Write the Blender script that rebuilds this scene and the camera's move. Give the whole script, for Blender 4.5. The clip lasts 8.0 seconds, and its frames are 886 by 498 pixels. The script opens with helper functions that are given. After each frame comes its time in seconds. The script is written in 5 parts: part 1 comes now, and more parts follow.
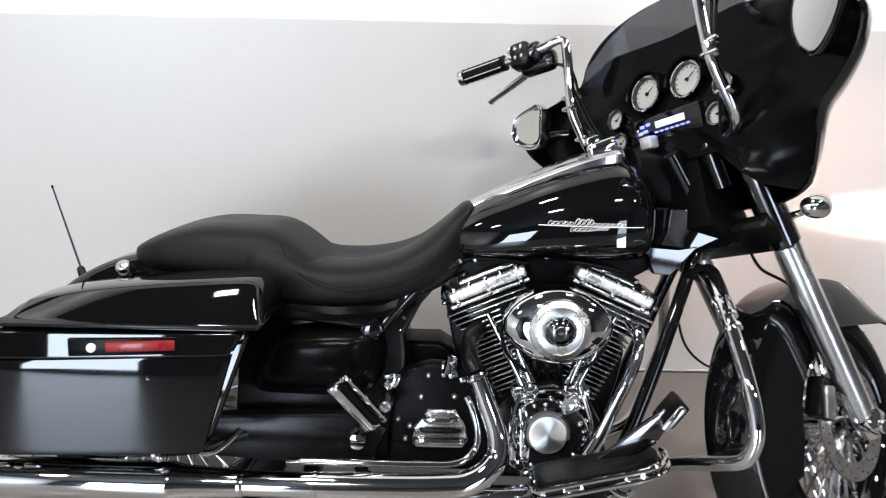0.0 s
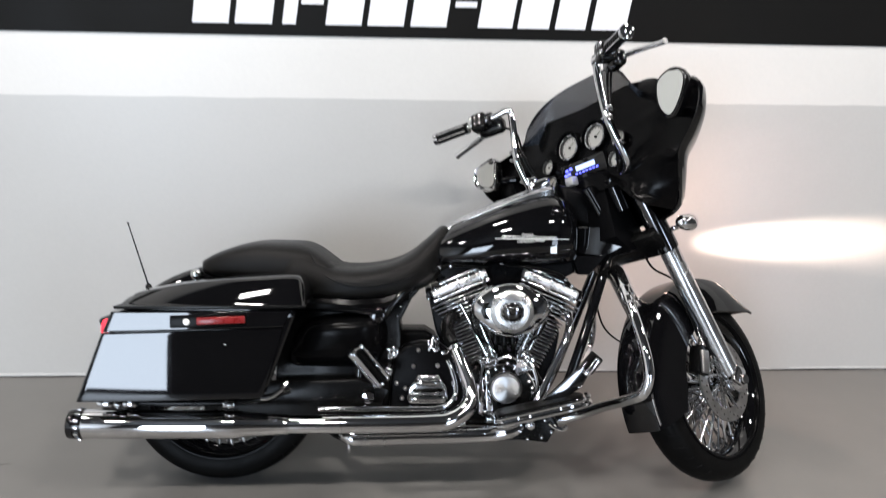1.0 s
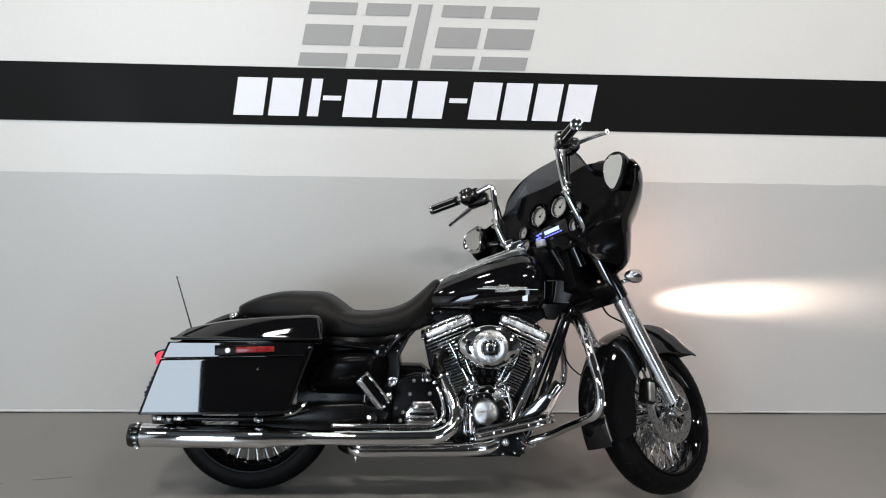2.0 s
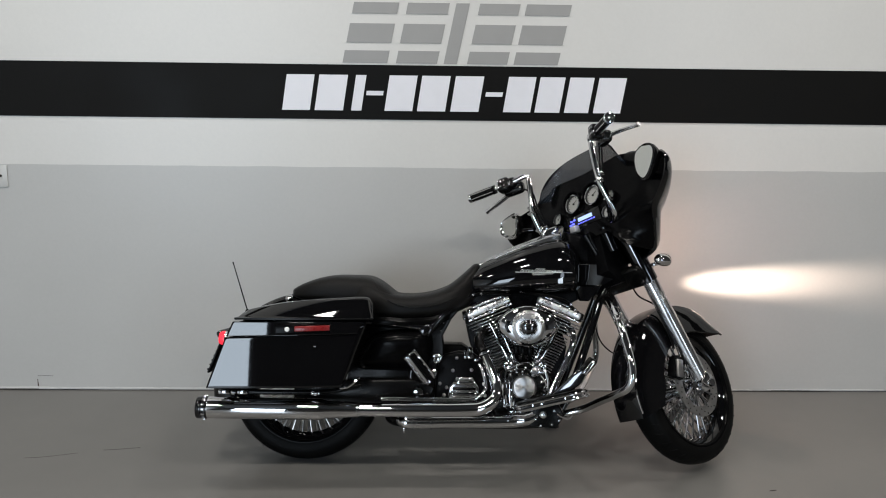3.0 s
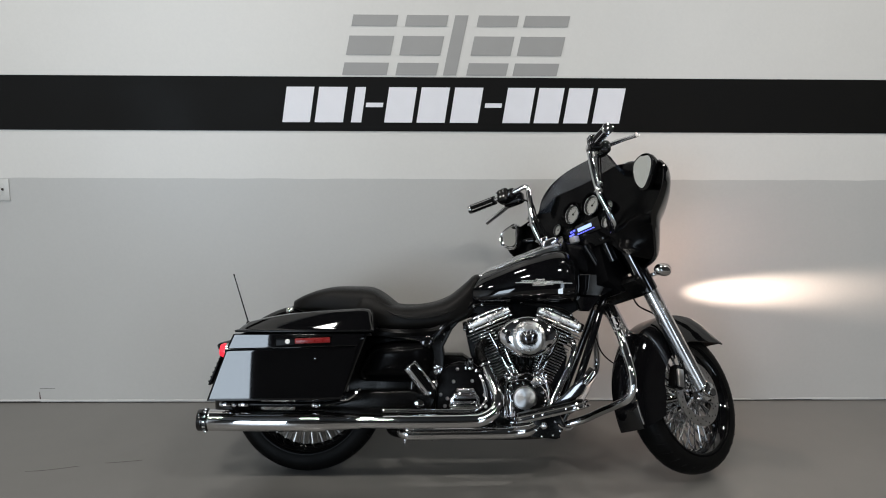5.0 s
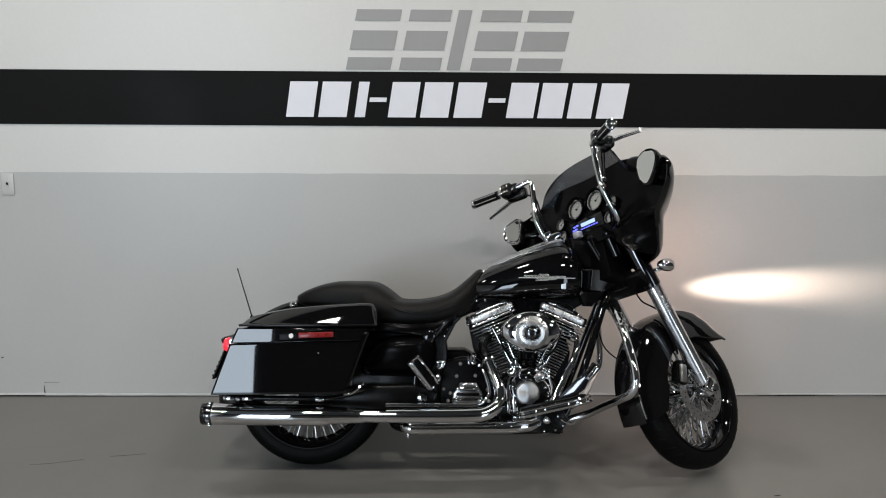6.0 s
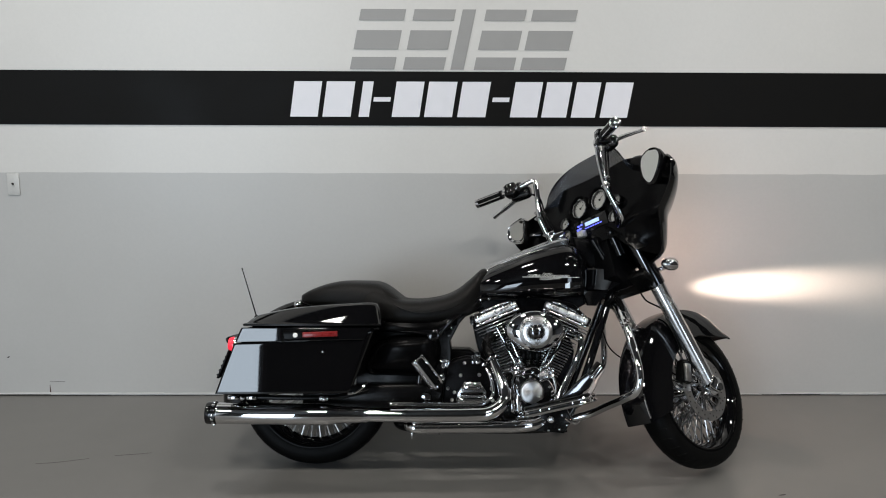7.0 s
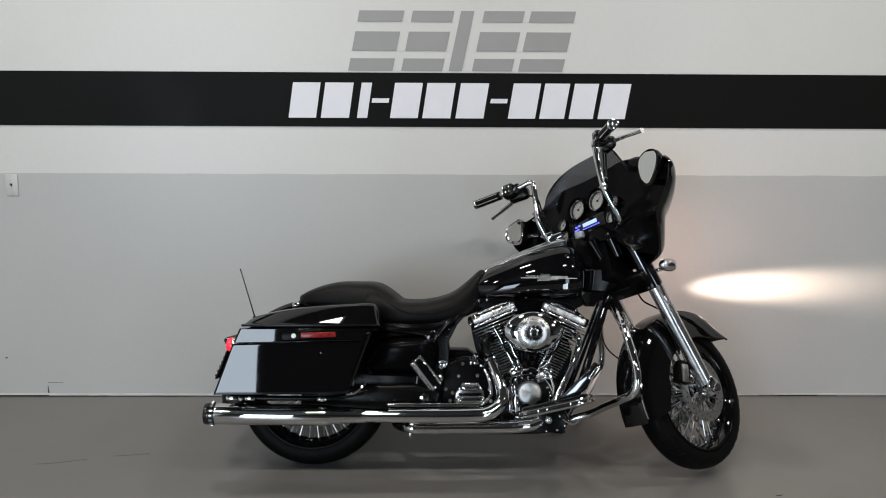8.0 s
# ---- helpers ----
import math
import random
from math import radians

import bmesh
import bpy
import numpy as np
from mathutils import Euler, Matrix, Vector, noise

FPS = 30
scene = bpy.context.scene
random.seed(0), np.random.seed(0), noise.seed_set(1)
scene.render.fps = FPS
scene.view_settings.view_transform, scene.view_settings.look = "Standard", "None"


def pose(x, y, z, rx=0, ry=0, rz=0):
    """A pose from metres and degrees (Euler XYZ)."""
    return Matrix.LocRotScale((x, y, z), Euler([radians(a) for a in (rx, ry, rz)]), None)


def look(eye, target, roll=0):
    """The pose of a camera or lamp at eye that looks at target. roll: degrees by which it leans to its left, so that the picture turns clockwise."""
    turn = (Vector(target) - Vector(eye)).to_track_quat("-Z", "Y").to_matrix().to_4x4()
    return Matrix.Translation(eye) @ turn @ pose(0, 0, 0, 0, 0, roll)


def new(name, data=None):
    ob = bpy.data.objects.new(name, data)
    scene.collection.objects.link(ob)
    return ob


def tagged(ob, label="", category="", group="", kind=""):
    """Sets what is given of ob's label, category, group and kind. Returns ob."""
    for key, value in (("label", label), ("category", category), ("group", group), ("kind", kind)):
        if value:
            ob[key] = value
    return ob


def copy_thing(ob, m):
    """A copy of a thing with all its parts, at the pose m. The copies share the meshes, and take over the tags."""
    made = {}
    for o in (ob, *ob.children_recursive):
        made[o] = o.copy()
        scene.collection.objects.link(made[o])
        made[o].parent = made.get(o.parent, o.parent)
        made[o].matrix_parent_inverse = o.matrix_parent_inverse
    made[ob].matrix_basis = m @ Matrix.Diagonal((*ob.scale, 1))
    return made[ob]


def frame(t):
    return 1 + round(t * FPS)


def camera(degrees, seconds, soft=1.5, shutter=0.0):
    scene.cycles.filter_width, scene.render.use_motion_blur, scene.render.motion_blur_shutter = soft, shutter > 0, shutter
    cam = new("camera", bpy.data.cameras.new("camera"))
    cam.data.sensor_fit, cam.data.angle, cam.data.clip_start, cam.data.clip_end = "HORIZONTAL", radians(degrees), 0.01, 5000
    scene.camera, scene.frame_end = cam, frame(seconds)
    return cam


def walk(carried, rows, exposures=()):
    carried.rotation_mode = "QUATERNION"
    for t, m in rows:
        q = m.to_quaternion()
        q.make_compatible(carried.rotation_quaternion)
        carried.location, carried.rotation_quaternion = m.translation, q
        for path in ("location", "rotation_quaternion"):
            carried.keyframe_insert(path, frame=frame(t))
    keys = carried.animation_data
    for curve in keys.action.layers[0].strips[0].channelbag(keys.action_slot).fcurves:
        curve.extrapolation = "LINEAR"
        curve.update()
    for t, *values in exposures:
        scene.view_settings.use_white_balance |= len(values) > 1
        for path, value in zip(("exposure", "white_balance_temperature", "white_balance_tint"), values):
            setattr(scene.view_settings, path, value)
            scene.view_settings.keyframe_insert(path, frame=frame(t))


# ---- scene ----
cam = camera(57.0, 8.0, soft=1.05, shutter=0.3)
PATH = [
    (0, (0.620, 0.031, 1.437), (0.654, 1.898, 0.723), 1.29),
    (0.2, (0.581, -0.112, 1.442), (0.673, 1.770, 0.773), 1.99),
    (0.5, (0.550, -0.369, 1.423), (0.734, 1.522, 0.798), 0.73),
    (0.8, (0.530, -0.605, 1.493), (0.713, 1.280, 0.850), 2.18),
    (1, (0.525, -0.740, 1.489), (0.659, 1.184, 0.959), 1.12),
    (1.2, (0.536, -0.875, 1.465), (0.643, 1.068, 1.002), 1.28),
    (1.5, (0.578, -1.077, 1.511), (0.621, 0.886, 1.133), 0.37),
    (1.7, (0.588, -1.200, 1.512), (0.688, 0.769, 1.177), 1.41),
    (2.8, (0.458, -1.574, 1.553), (0.538, 0.395, 1.213), 0.31),
    (3, (0.472, -1.577, 1.551), (0.524, 0.389, 1.185), 0.67),
    (3.5, (0.478, -1.575, 1.565), (0.527, 0.392, 1.206), 0.87),
    (4, (0.473, -1.579, 1.573), (0.539, 0.389, 1.221), 0.88),
    (4.5, (0.482, -1.581, 1.563), (0.536, 0.389, 1.221), 0.47),
    (6, (0.482, -1.587, 1.563), (0.520, 0.380, 1.206), 0.36),
    (6.5, (0.483, -1.587, 1.560), (0.516, 0.380, 1.201), 0.37),
    (7, (0.488, -1.589, 1.562), (0.513, 0.379, 1.204), 0.22),
    (7.5, (0.491, -1.589, 1.560), (0.519, 0.378, 1.200), 0.36),
    (8, (0.487, -1.596, 1.562), (0.517, 0.372, 1.207), 0.28),
]
walk(cam, [(t, look(eye, target, roll)) for t, eye, target, roll in PATH],
     exposures=[(0, 1.09, 6420, 13), (0.5, 1.0, 6420, 13), (1, 0.80, 6440, 13), (1.5, 0.66, 6450, 12.5), (1.7, 0.59, 6460, 12), (2.8, 0.08, 6500, 10), (3.2, 0.03, 6500, 10), (8, 0.03, 6500, 10)])

# ---- light ----
world = bpy.data.worlds.new("world")
scene.world = world
world.use_nodes = True
world.node_tree.nodes["Background"].inputs[0].default_value = (0.5, 0.56, 0.65, 1)
world.node_tree.nodes["Background"].inputs[1].default_value = 0.15


def area_lamp(name, place, target, width, depth, watts, colour=(1, 1, 1)):
    data = bpy.data.lights.new(name, "AREA")
    data.shape, data.size, data.size_y, data.energy, data.color = "RECTANGLE", width, depth, watts, colour
    ob = new(name, data)
    ob.matrix_basis = look(place, target)
    return ob


LAMP_TOP = 4.75
LAMPS = [(lx, ly, watts * share) for ly, share in ((1.15, 0.37), (-1.9, 0.80)) for lx, watts in ((-3.4, 94), (-0.5, 116), (2.4, 102), (5.3, 96))]
for lx, ly, watts in LAMPS:
    area_lamp("bay_lamp", (lx, ly, LAMP_TOP), (lx, ly, 0), 0.5, 0.25, watts, (1.0, 0.957, 0.893))
# two open loading doors in the rear wall: middle, width, watts of daylight
# the second door is unseen, added for bluish patches on the chrome
DOORS, DOOR_Y = ((-3.37, 2.58, 325), (5.2, 1.6, 100)), -7.9
for dx, wide, watts in DOORS:
    area_lamp("daylight", (dx, DOOR_Y, 1.85), (dx, 0, 1.85), wide, 3.5, watts, (0.74, 0.87, 1.0))

# ---- materials ----


def surface(name, base, rough, metal=0.0, vary=0.12, scale=12.0, bump=0.0, fine=180.0, coat=0.0, rough_vary=0.08, emit=None, spec=0.5):
    """A principled material whose tone and gloss vary at a large and a small scale, with fine relief."""
    m = bpy.data.materials.new(name)
    m.use_nodes = True
    nt = m.node_tree
    n, ln = nt.nodes, nt.links
    b = n["Principled BSDF"]
    co = n.new("ShaderNodeTexCoord")
    big, small = n.new("ShaderNodeTexNoise"), n.new("ShaderNodeTexNoise")
    big.inputs["Scale"].default_value, big.inputs["Detail"].default_value = scale, 5
    small.inputs["Scale"].default_value, small.inputs["Detail"].default_value = fine, 3
    ln.new(co.outputs["Object"], big.inputs["Vector"])
    ln.new(co.outputs["Object"], small.inputs["Vector"])
    add = n.new("ShaderNodeMath")
    add.operation = "ADD"
    half = n.new("ShaderNodeMath")
    half.operation = "MULTIPLY"
    half.inputs[1].default_value = 0.4
    ln.new(small.outputs["Fac"], half.inputs[0])
    ln.new(big.outputs["Fac"], add.inputs[0])
    ln.new(half.outputs[0], add.inputs[1])
    rng = n.new("ShaderNodeMapRange")
    rng.inputs["From Min"].default_value, rng.inputs["From Max"].default_value = 0.35, 1.05
    rng.inputs["To Min"].default_value, rng.inputs["To Max"].default_value = 1 - vary, 1 + vary
    ln.new(add.outputs[0], rng.inputs["Value"])
    mul = n.new("ShaderNodeVectorMath")
    mul.operation = "SCALE"
    mul.inputs[0].default_value = base
    ln.new(rng.outputs[0], mul.inputs["Scale"])
    ln.new(mul.outputs[0], b.inputs["Base Color"])
    rr = n.new("ShaderNodeMapRange")
    rr.inputs["From Min"].default_value, rr.inputs["From Max"].default_value = 0.35, 1.05
    rr.inputs["To Min"].default_value, rr.inputs["To Max"].default_value = max(0.01, rough * (1 - rough_vary * 3)), rough * (1 + rough_vary * 3)
    ln.new(add.outputs[0], rr.inputs["Value"])
    ln.new(rr.outputs[0], b.inputs["Roughness"])
    b.inputs["Metallic"].default_value = metal
    b.inputs["Specular IOR Level"].default_value = spec
    b.inputs["Coat Weight"].default_value = coat
    b.inputs["Coat Roughness"].default_value = 0.03
    if bump:
        bp = n.new("ShaderNodeBump")
        bp.inputs["Strength"].default_value, bp.inputs["Distance"].default_value = bump, 0.002
        ln.new(small.outputs["Fac"], bp.inputs["Height"])
        ln.new(bp.outputs[0], b.inputs["Normal"])
    if emit:
        b.inputs["Emission Color"].default_value = (*emit[:3], 1)
        b.inputs["Emission Strength"].default_value = emit[3]
    return m


BLACK = surface("black_gloss_paint", (0.0022, 0.0022, 0.0026), 0.03, vary=0.2, spec=0.52)
SATIN = surface("black_satin_metal", (0.003, 0.003, 0.003), 0.24, vary=0.3, bump=0.1, spec=0.16)
PLASTIC = surface("black_textured_plastic", (0.0022, 0.0022, 0.0025), 0.30, vary=0.25, bump=0.2, fine=600, spec=0.045)
DASH = surface("black_dash_plastic", (0.0014, 0.0014, 0.0016), 0.20, vary=0.2, bump=0.04, fine=600, spec=0.07)
DULL = surface("black_semi_gloss", (0.0022, 0.0022, 0.0024), 0.20, vary=0.25, spec=0.045)
CHROME = surface("chrome", (0.62, 0.62, 0.63), 0.04, metal=1.0, vary=0.05, rough_vary=0.2)
BRUSHED = surface("brushed_aluminium", (0.62, 0.62, 0.63), 0.24, metal=1.0, vary=0.12, bump=0.08)
SMOKED = surface("dark_chrome", (0.10, 0.10, 0.105), 0.10, metal=1.0, vary=0.2)
LEATHER = surface("black_vinyl", (0.0042, 0.004, 0.0038), 0.38, spec=0.14, vary=0.3, scale=9, bump=0.5, fine=420)
RUBBER = surface("tyre_rubber", (0.003, 0.003, 0.003), 0.45, spec=0.06, vary=0.3, scale=16, bump=0.3, fine=260)
GRIP = surface("grip_rubber", (0.0025, 0.0025, 0.0025), 0.45, spec=0.05, vary=0.2, bump=0.3)
FACE = surface("dial_face", (0.33, 0.325, 0.30), 0.4, vary=0.06)
RED = surface("red_reflector", (0.17, 0.008, 0.008), 0.30, vary=0.3, scale=60, coat=0.15, spec=0.25)
REDLIT = surface("lit_red_lens", (0.5, 0.02, 0.03), 0.2, vary=0.1, emit=(1.0, 0.03, 0.06, 0.9))
BLUELIT = surface("blue_backlight", (0.05, 0.05, 0.3), 0.3, emit=(0.12, 0.14, 1.0, 2.2))
SCREEN = surface("lit_display", (0.4, 0.5, 0.8), 0.3, emit=(0.45, 0.62, 1.0, 0.75))
PALE = surface("pale_sticker", (0.62, 0.7, 0.8), 0.4)
BULB = surface("lit_headlamp", (0.9, 0.85, 0.75), 0.3, emit=(1.0, 0.70, 0.57, 26.0))
POLISHED = surface("polished_steel", (0.62, 0.62, 0.63), 0.16, metal=1.0, vary=0.08, rough_vary=0.15)
SILVER = surface("silver_lettering", (0.75, 0.75, 0.74), 0.32, metal=0.6, vary=0.08)
FIN = surface("dark_finned_alloy", (0.005, 0.005, 0.005), 0.35, vary=0.2, spec=0.12)
COVER = surface("polished_cover", (0.80, 0.80, 0.81), 0.24, metal=1.0, vary=0.05, fine=60, rough_vary=0.05)
DISC = surface("drilled_steel", (0.42, 0.41, 0.40), 0.36, metal=1.0, vary=0.2, scale=40, fine=300)
MILLED = surface("milled_alloy", (0.60, 0.60, 0.60), 0.38, metal=0.75, vary=0.25, scale=60, fine=300)
ROCKER = surface("bright_rocker_chrome", (0.80, 0.80, 0.80), 0.30, metal=0.85, vary=0.10, scale=30, fine=120, rough_vary=0.2)
MIRROR = surface("mirror_glass", (0.62, 0.63, 0.61), 0.015, metal=1.0, vary=0.02)
OUTLET = surface("pale_grey_plastic", (0.47, 0.47, 0.455), 0.4)
WHITE_PLASTIC = surface("white_plastic", (0.72, 0.72, 0.70), 0.35)
SIGN_GREY = surface("grey_vinyl_lettering", (0.282, 0.279, 0.272), 0.45, vary=0.04)
SIGN_WHITE = surface("white_vinyl_lettering", (0.70, 0.70, 0.74), 0.4, vary=0.03)
STRIPE = surface("black_painted_band", (0.0062, 0.0060, 0.0056), 0.48, spec=0.07, vary=0.15, scale=3, bump=0.2)
DARK_ROOM = surface("dark_back_wall", (0.035, 0.035, 0.035), 0.7, vary=0.2, scale=1.5)
WHITE_PAINT = surface("white_ceiling_paint", (0.7, 0.7, 0.69), 0.8, vary=0.05, scale=2)
CONCRETE = surface("sealed_grey_floor", (0.142, 0.139, 0.132), 0.32, spec=0.36, vary=0.10, scale=0.9, fine=9, rough_vary=0.025)
GAP = surface("dark_joint", (0.02, 0.018, 0.016), 0.9)
RUST = surface("brown_crack", (0.065, 0.034, 0.028), 0.9, vary=0.3, scale=90)
LIP = surface("pale_paint_edge", (0.56, 0.555, 0.54), 0.45, vary=0.12, scale=14)


def spun(name, base, rough, turned=0.85):
    """Metal turned on a lathe: its highlights fan out from the axis, with fine rings."""
    m = surface(name, base, rough, metal=1.0, vary=0.10, scale=25, fine=140, rough_vary=0.1)
    n, ln = m.node_tree.nodes, m.node_tree.links
    b = n["Principled BSDF"]
    tan = n.new("ShaderNodeTangent")
    tan.direction_type, tan.axis = "RADIAL", "Y"
    ln.new(tan.outputs[0], b.inputs["Tangent"])
    b.inputs["Anisotropic"].default_value = turned
    return m


SPUN = spun("spun_chrome", (0.52, 0.52, 0.52), 0.28)
SPUN_DULL = spun("spun_alloy", (0.50, 0.50, 0.50), 0.40, 0.9)


def glass(name, tint, alpha):
    m = surface(name, tint, 0.04, spec=0.05)
    b = m.node_tree.nodes["Principled BSDF"]
    b.inputs["Alpha"].default_value = alpha
    return m


SHIELD = glass("smoked_acrylic", (0.020, 0.025, 0.034), 0.66)

# wall paint: grey dado to 1.195 m, white above it, both in semi-gloss
WALL = surface("two_tone_wall_paint", (0.4, 0.4, 0.4), 0.36, vary=0.05, scale=1.3, bump=0.12, fine=70)
_n, _l = WALL.node_tree.nodes, WALL.node_tree.links
_co, _xyz, _ns = _n.new("ShaderNodeTexCoord"), _n.new("ShaderNodeSeparateXYZ"), _n.new("ShaderNodeTexNoise")
_ns.inputs["Scale"].default_value = 5
_l.new(_co.outputs["Object"], _xyz.inputs[0])
_l.new(_co.outputs["Object"], _ns.inputs["Vector"])
_wob = _n.new("ShaderNodeMath")
_wob.operation = "MULTIPLY_ADD"
_wob.inputs[1].default_value = 0.012
_l.new(_ns.outputs["Fac"], _wob.inputs[0])
_l.new(_xyz.outputs["Z"], _wob.inputs[2])
_gt = _n.new("ShaderNodeMath")
_gt.operation = "GREATER_THAN"
_gt.inputs[1].default_value = 1.201
_l.new(_wob.outputs[0], _gt.inputs[0])
_mix = _n.new("ShaderNodeMix")
_mix.data_type = "RGBA"
_mix.inputs["A"].default_value = (0.426, 0.424, 0.413, 1)
_mix.inputs["B"].default_value = (0.585, 0.577, 0.555, 1)
_l.new(_gt.outputs[0], _mix.inputs["Factor"])
_sc = [x for x in _n if x.type == "VECT_MATH"][0]
_l.new(_mix.outputs["Result"], _sc.inputs[0])

# ---- geometry helpers ----


def finish(bm, angle=38):
    bmesh.ops.recalc_face_normals(bm, faces=bm.faces)
    for f in bm.faces:
        f.smooth = True
    lim = radians(angle)
    for e in bm.edges:
        if len(e.link_faces) == 2 and e.calc_face_angle(0) > lim:
            e.smooth = False


def obj(name, bm, mat, parent=None, label=""):
    finish(bm)
    me = bpy.data.meshes.new(name)
    bm.to_mesh(me)
    bm.free()
    me.materials.append(mat)
    ob = new(name, me)
    if parent is not None:
        ob.parent = parent
    if label:
        ob["label"] = label
    return ob


def smooth_path(pts, n=8, closed=False):
    """Points of a Catmull-Rom curve through pts."""
    p = [Vector(q) for q in pts]
    out = []
    m = len(p)
    for i in range(m if closed else m - 1):
        if closed:
            a, b, c, d = p[i - 1], p[i], p[(i + 1) % m], p[(i + 2) % m]
        else:
            a, b, c, d = p[max(i - 1, 0)], p[i], p[i + 1], p[min(i + 2, m - 1)]
        for k in range(n):
            t = k / n
            out.append(0.5 * ((2 * b) + (c - a) * t + (2 * a - 5 * b + 4 * c - d) * t * t + (3 * b - a - 3 * c + d) * t ** 3))
    if not closed:
        out.append(p[-1].copy())
    return out


def skin(bm, rings, caps=True, closed=True, loop=False):
    rows = [[bm.verts.new(q) for q in r] for r in rings]
    cnt = len(rows[0])
    pairs = list(zip(rows, rows[1:])) + ([(rows[-1], rows[0])] if loop else [])
    for a, b in pairs:
        for i in range(cnt if closed else cnt - 1):
            j = (i + 1) % cnt
            bm.faces.new((a[i], a[j], b[j], b[i]))
    if caps and not loop:
        if caps != "end":
            bm.faces.new(rows[0][::-1])
        bm.faces.new(rows[-1])
    return bm


def ring_at(c, u, v, ru, rv=None, segs=16):
    rv = ru if rv is None else rv
    return [c + u * (ru * math.cos(2 * math.pi * k / segs)) + v * (rv * math.sin(2 * math.pi * k / segs)) for k in range(segs)]


def tube(bm, pts, r, segs=12, n=8, smooth=True, loop=False):
    """A round bar along pts; r is one radius or one for each of pts."""
    path = smooth_path(pts, n, loop) if smooth else [Vector(q) for q in pts]
    if isinstance(r, (list, tuple)):
        rad = []
        for i in range(len(path)):
            f = i / (len(path) - 1) * (len(r) - 1)
            k = min(int(f), len(r) - 2)
            rad.append(r[k] + (r[k + 1] - r[k]) * (f - k))
    else:
        rad = [r] * len(path)
    rings, u = [], None
    for i, q in enumerate(path):
        d = (path[(i + 1) % len(path)] - path[i - 1]) if loop else (path[min(i + 1, len(path) - 1)] - path[max(i - 1, 0)])
        d.normalize()
        if u is None:
            u = d.orthogonal().normalized()
        u = (u - d * u.dot(d)).normalized()
        rings.append(ring_at(q, u, d.cross(u), rad[i], segs=segs))
    return skin(bm, rings, loop=loop)


def lathe(bm, profile, origin, axis, segs=32, closed=False):
    """Turns (radius, distance along axis) pairs round the axis."""
    o, d = Vector(origin), Vector(axis).normalized()
    u = d.orthogonal().normalized()
    v = d.cross(u)
    rings = [ring_at(o + d * h, u, v, max(r, 1e-4), segs=segs) for r, h in profile]
    return skin(bm, rings, loop=closed)


def box(bm, c, size, turn=None, bevel=0.004, segs=2):
    m = Matrix.Translation(c) @ (turn.to_4x4() if turn else Matrix.Identity(4)) @ Matrix.Diagonal((*size, 1))
    r = bmesh.ops.create_cube(bm, size=1, matrix=m)
    if bevel:
        es = list({e for v in r["verts"] for e in v.link_edges})
        bmesh.ops.bevel(bm, geom=es, offset=bevel, segments=segs, affect="EDGES", profile=0.5)
    return bm


def slab(bm, outline, y0, y1, bevel=0.004, segs=2):
    """A plate whose side outline (x, z) is extruded from y0 to y1 with rounded edges."""
    a = [bm.verts.new((x, y0, z)) for x, z in outline]
    b = [bm.verts.new((x, y1, z)) for x, z in outline]
    fs = [bm.faces.new(a), bm.faces.new(b[::-1])]
    for i in range(len(a)):
        j = (i + 1) % len(a)
        fs.append(bm.faces.new((a[j], a[i], b[i], b[j])))
    bmesh.ops.recalc_face_normals(bm, faces=fs)
    if bevel:
        es = list({e for f in fs[:2] for e in f.edges})
        bmesh.ops.bevel(bm, geom=es, offset=bevel, segments=segs, affect="EDGES", profile=0.5)
    return bm


def rot_y(deg):
    """Turns the x axis up towards z by deg."""
    return Euler((0, radians(-deg), 0)).to_matrix()


def super_ring(x, zc, w, h_up, h_down, power=2.6, segs=28, y0=0.0):
    out = []
    for k in range(segs):
        a = 2 * math.pi * k / segs
        c, s = math.cos(a), math.sin(a)
        yy = math.copysign(abs(c) ** (2 / power), c) * w
        zz = math.copysign(abs(s) ** (2 / power), s) * (h_up if s > 0 else h_down)
        out.append(Vector((x, y0 + yy, zc + zz)))
    return out


def interp(table, x):
    """A smooth reading of rows (x, a, b, ...) at x."""
    xs = [r[0] for r in table]
    return [float(np.interp(x, xs, [r[i] for r in table])) for i in range(1, len(table[0]))]


def smooth_table(table, n=5):
    pts = [np.array(r, float) for r in table]
    out = []
    for i in range(len(pts) - 1):
        a, b, c, d = pts[max(i - 1, 0)], pts[i], pts[i + 1], pts[min(i + 2, len(pts) - 1)]
        for k in range(n):
            t = k / n
            out.append(0.5 * (2 * b + (c - a) * t + (2 * a - 5 * b + 4 * c - d) * t * t + (3 * b - a - 3 * c + d) * t ** 3))
    out.append(pts[-1])
    return out


def bolt(bm, place, axis, r=0.006, h=0.006):
    return lathe(bm, [(r * 0.02, h), (r * 0.45, h * 0.93), (r * 0.8, h * 0.65), (r, h * 0.2), (r, -0.004)], place, axis, 10)


# ---- the room ----
WALL_Y, X0, X1, Y0, TOP = 2.592, -6.0, 8.0, -8.0, 5.0


def setting(name, lo, hi, mat, label, category):
    bm = bmesh.new()
    box(bm, [(a + b) / 2 for a, b in zip(lo, hi)], [b - a for a, b in zip(lo, hi)], bevel=0)
    return tagged(obj(name, bm, mat), label, category, kind="structure")


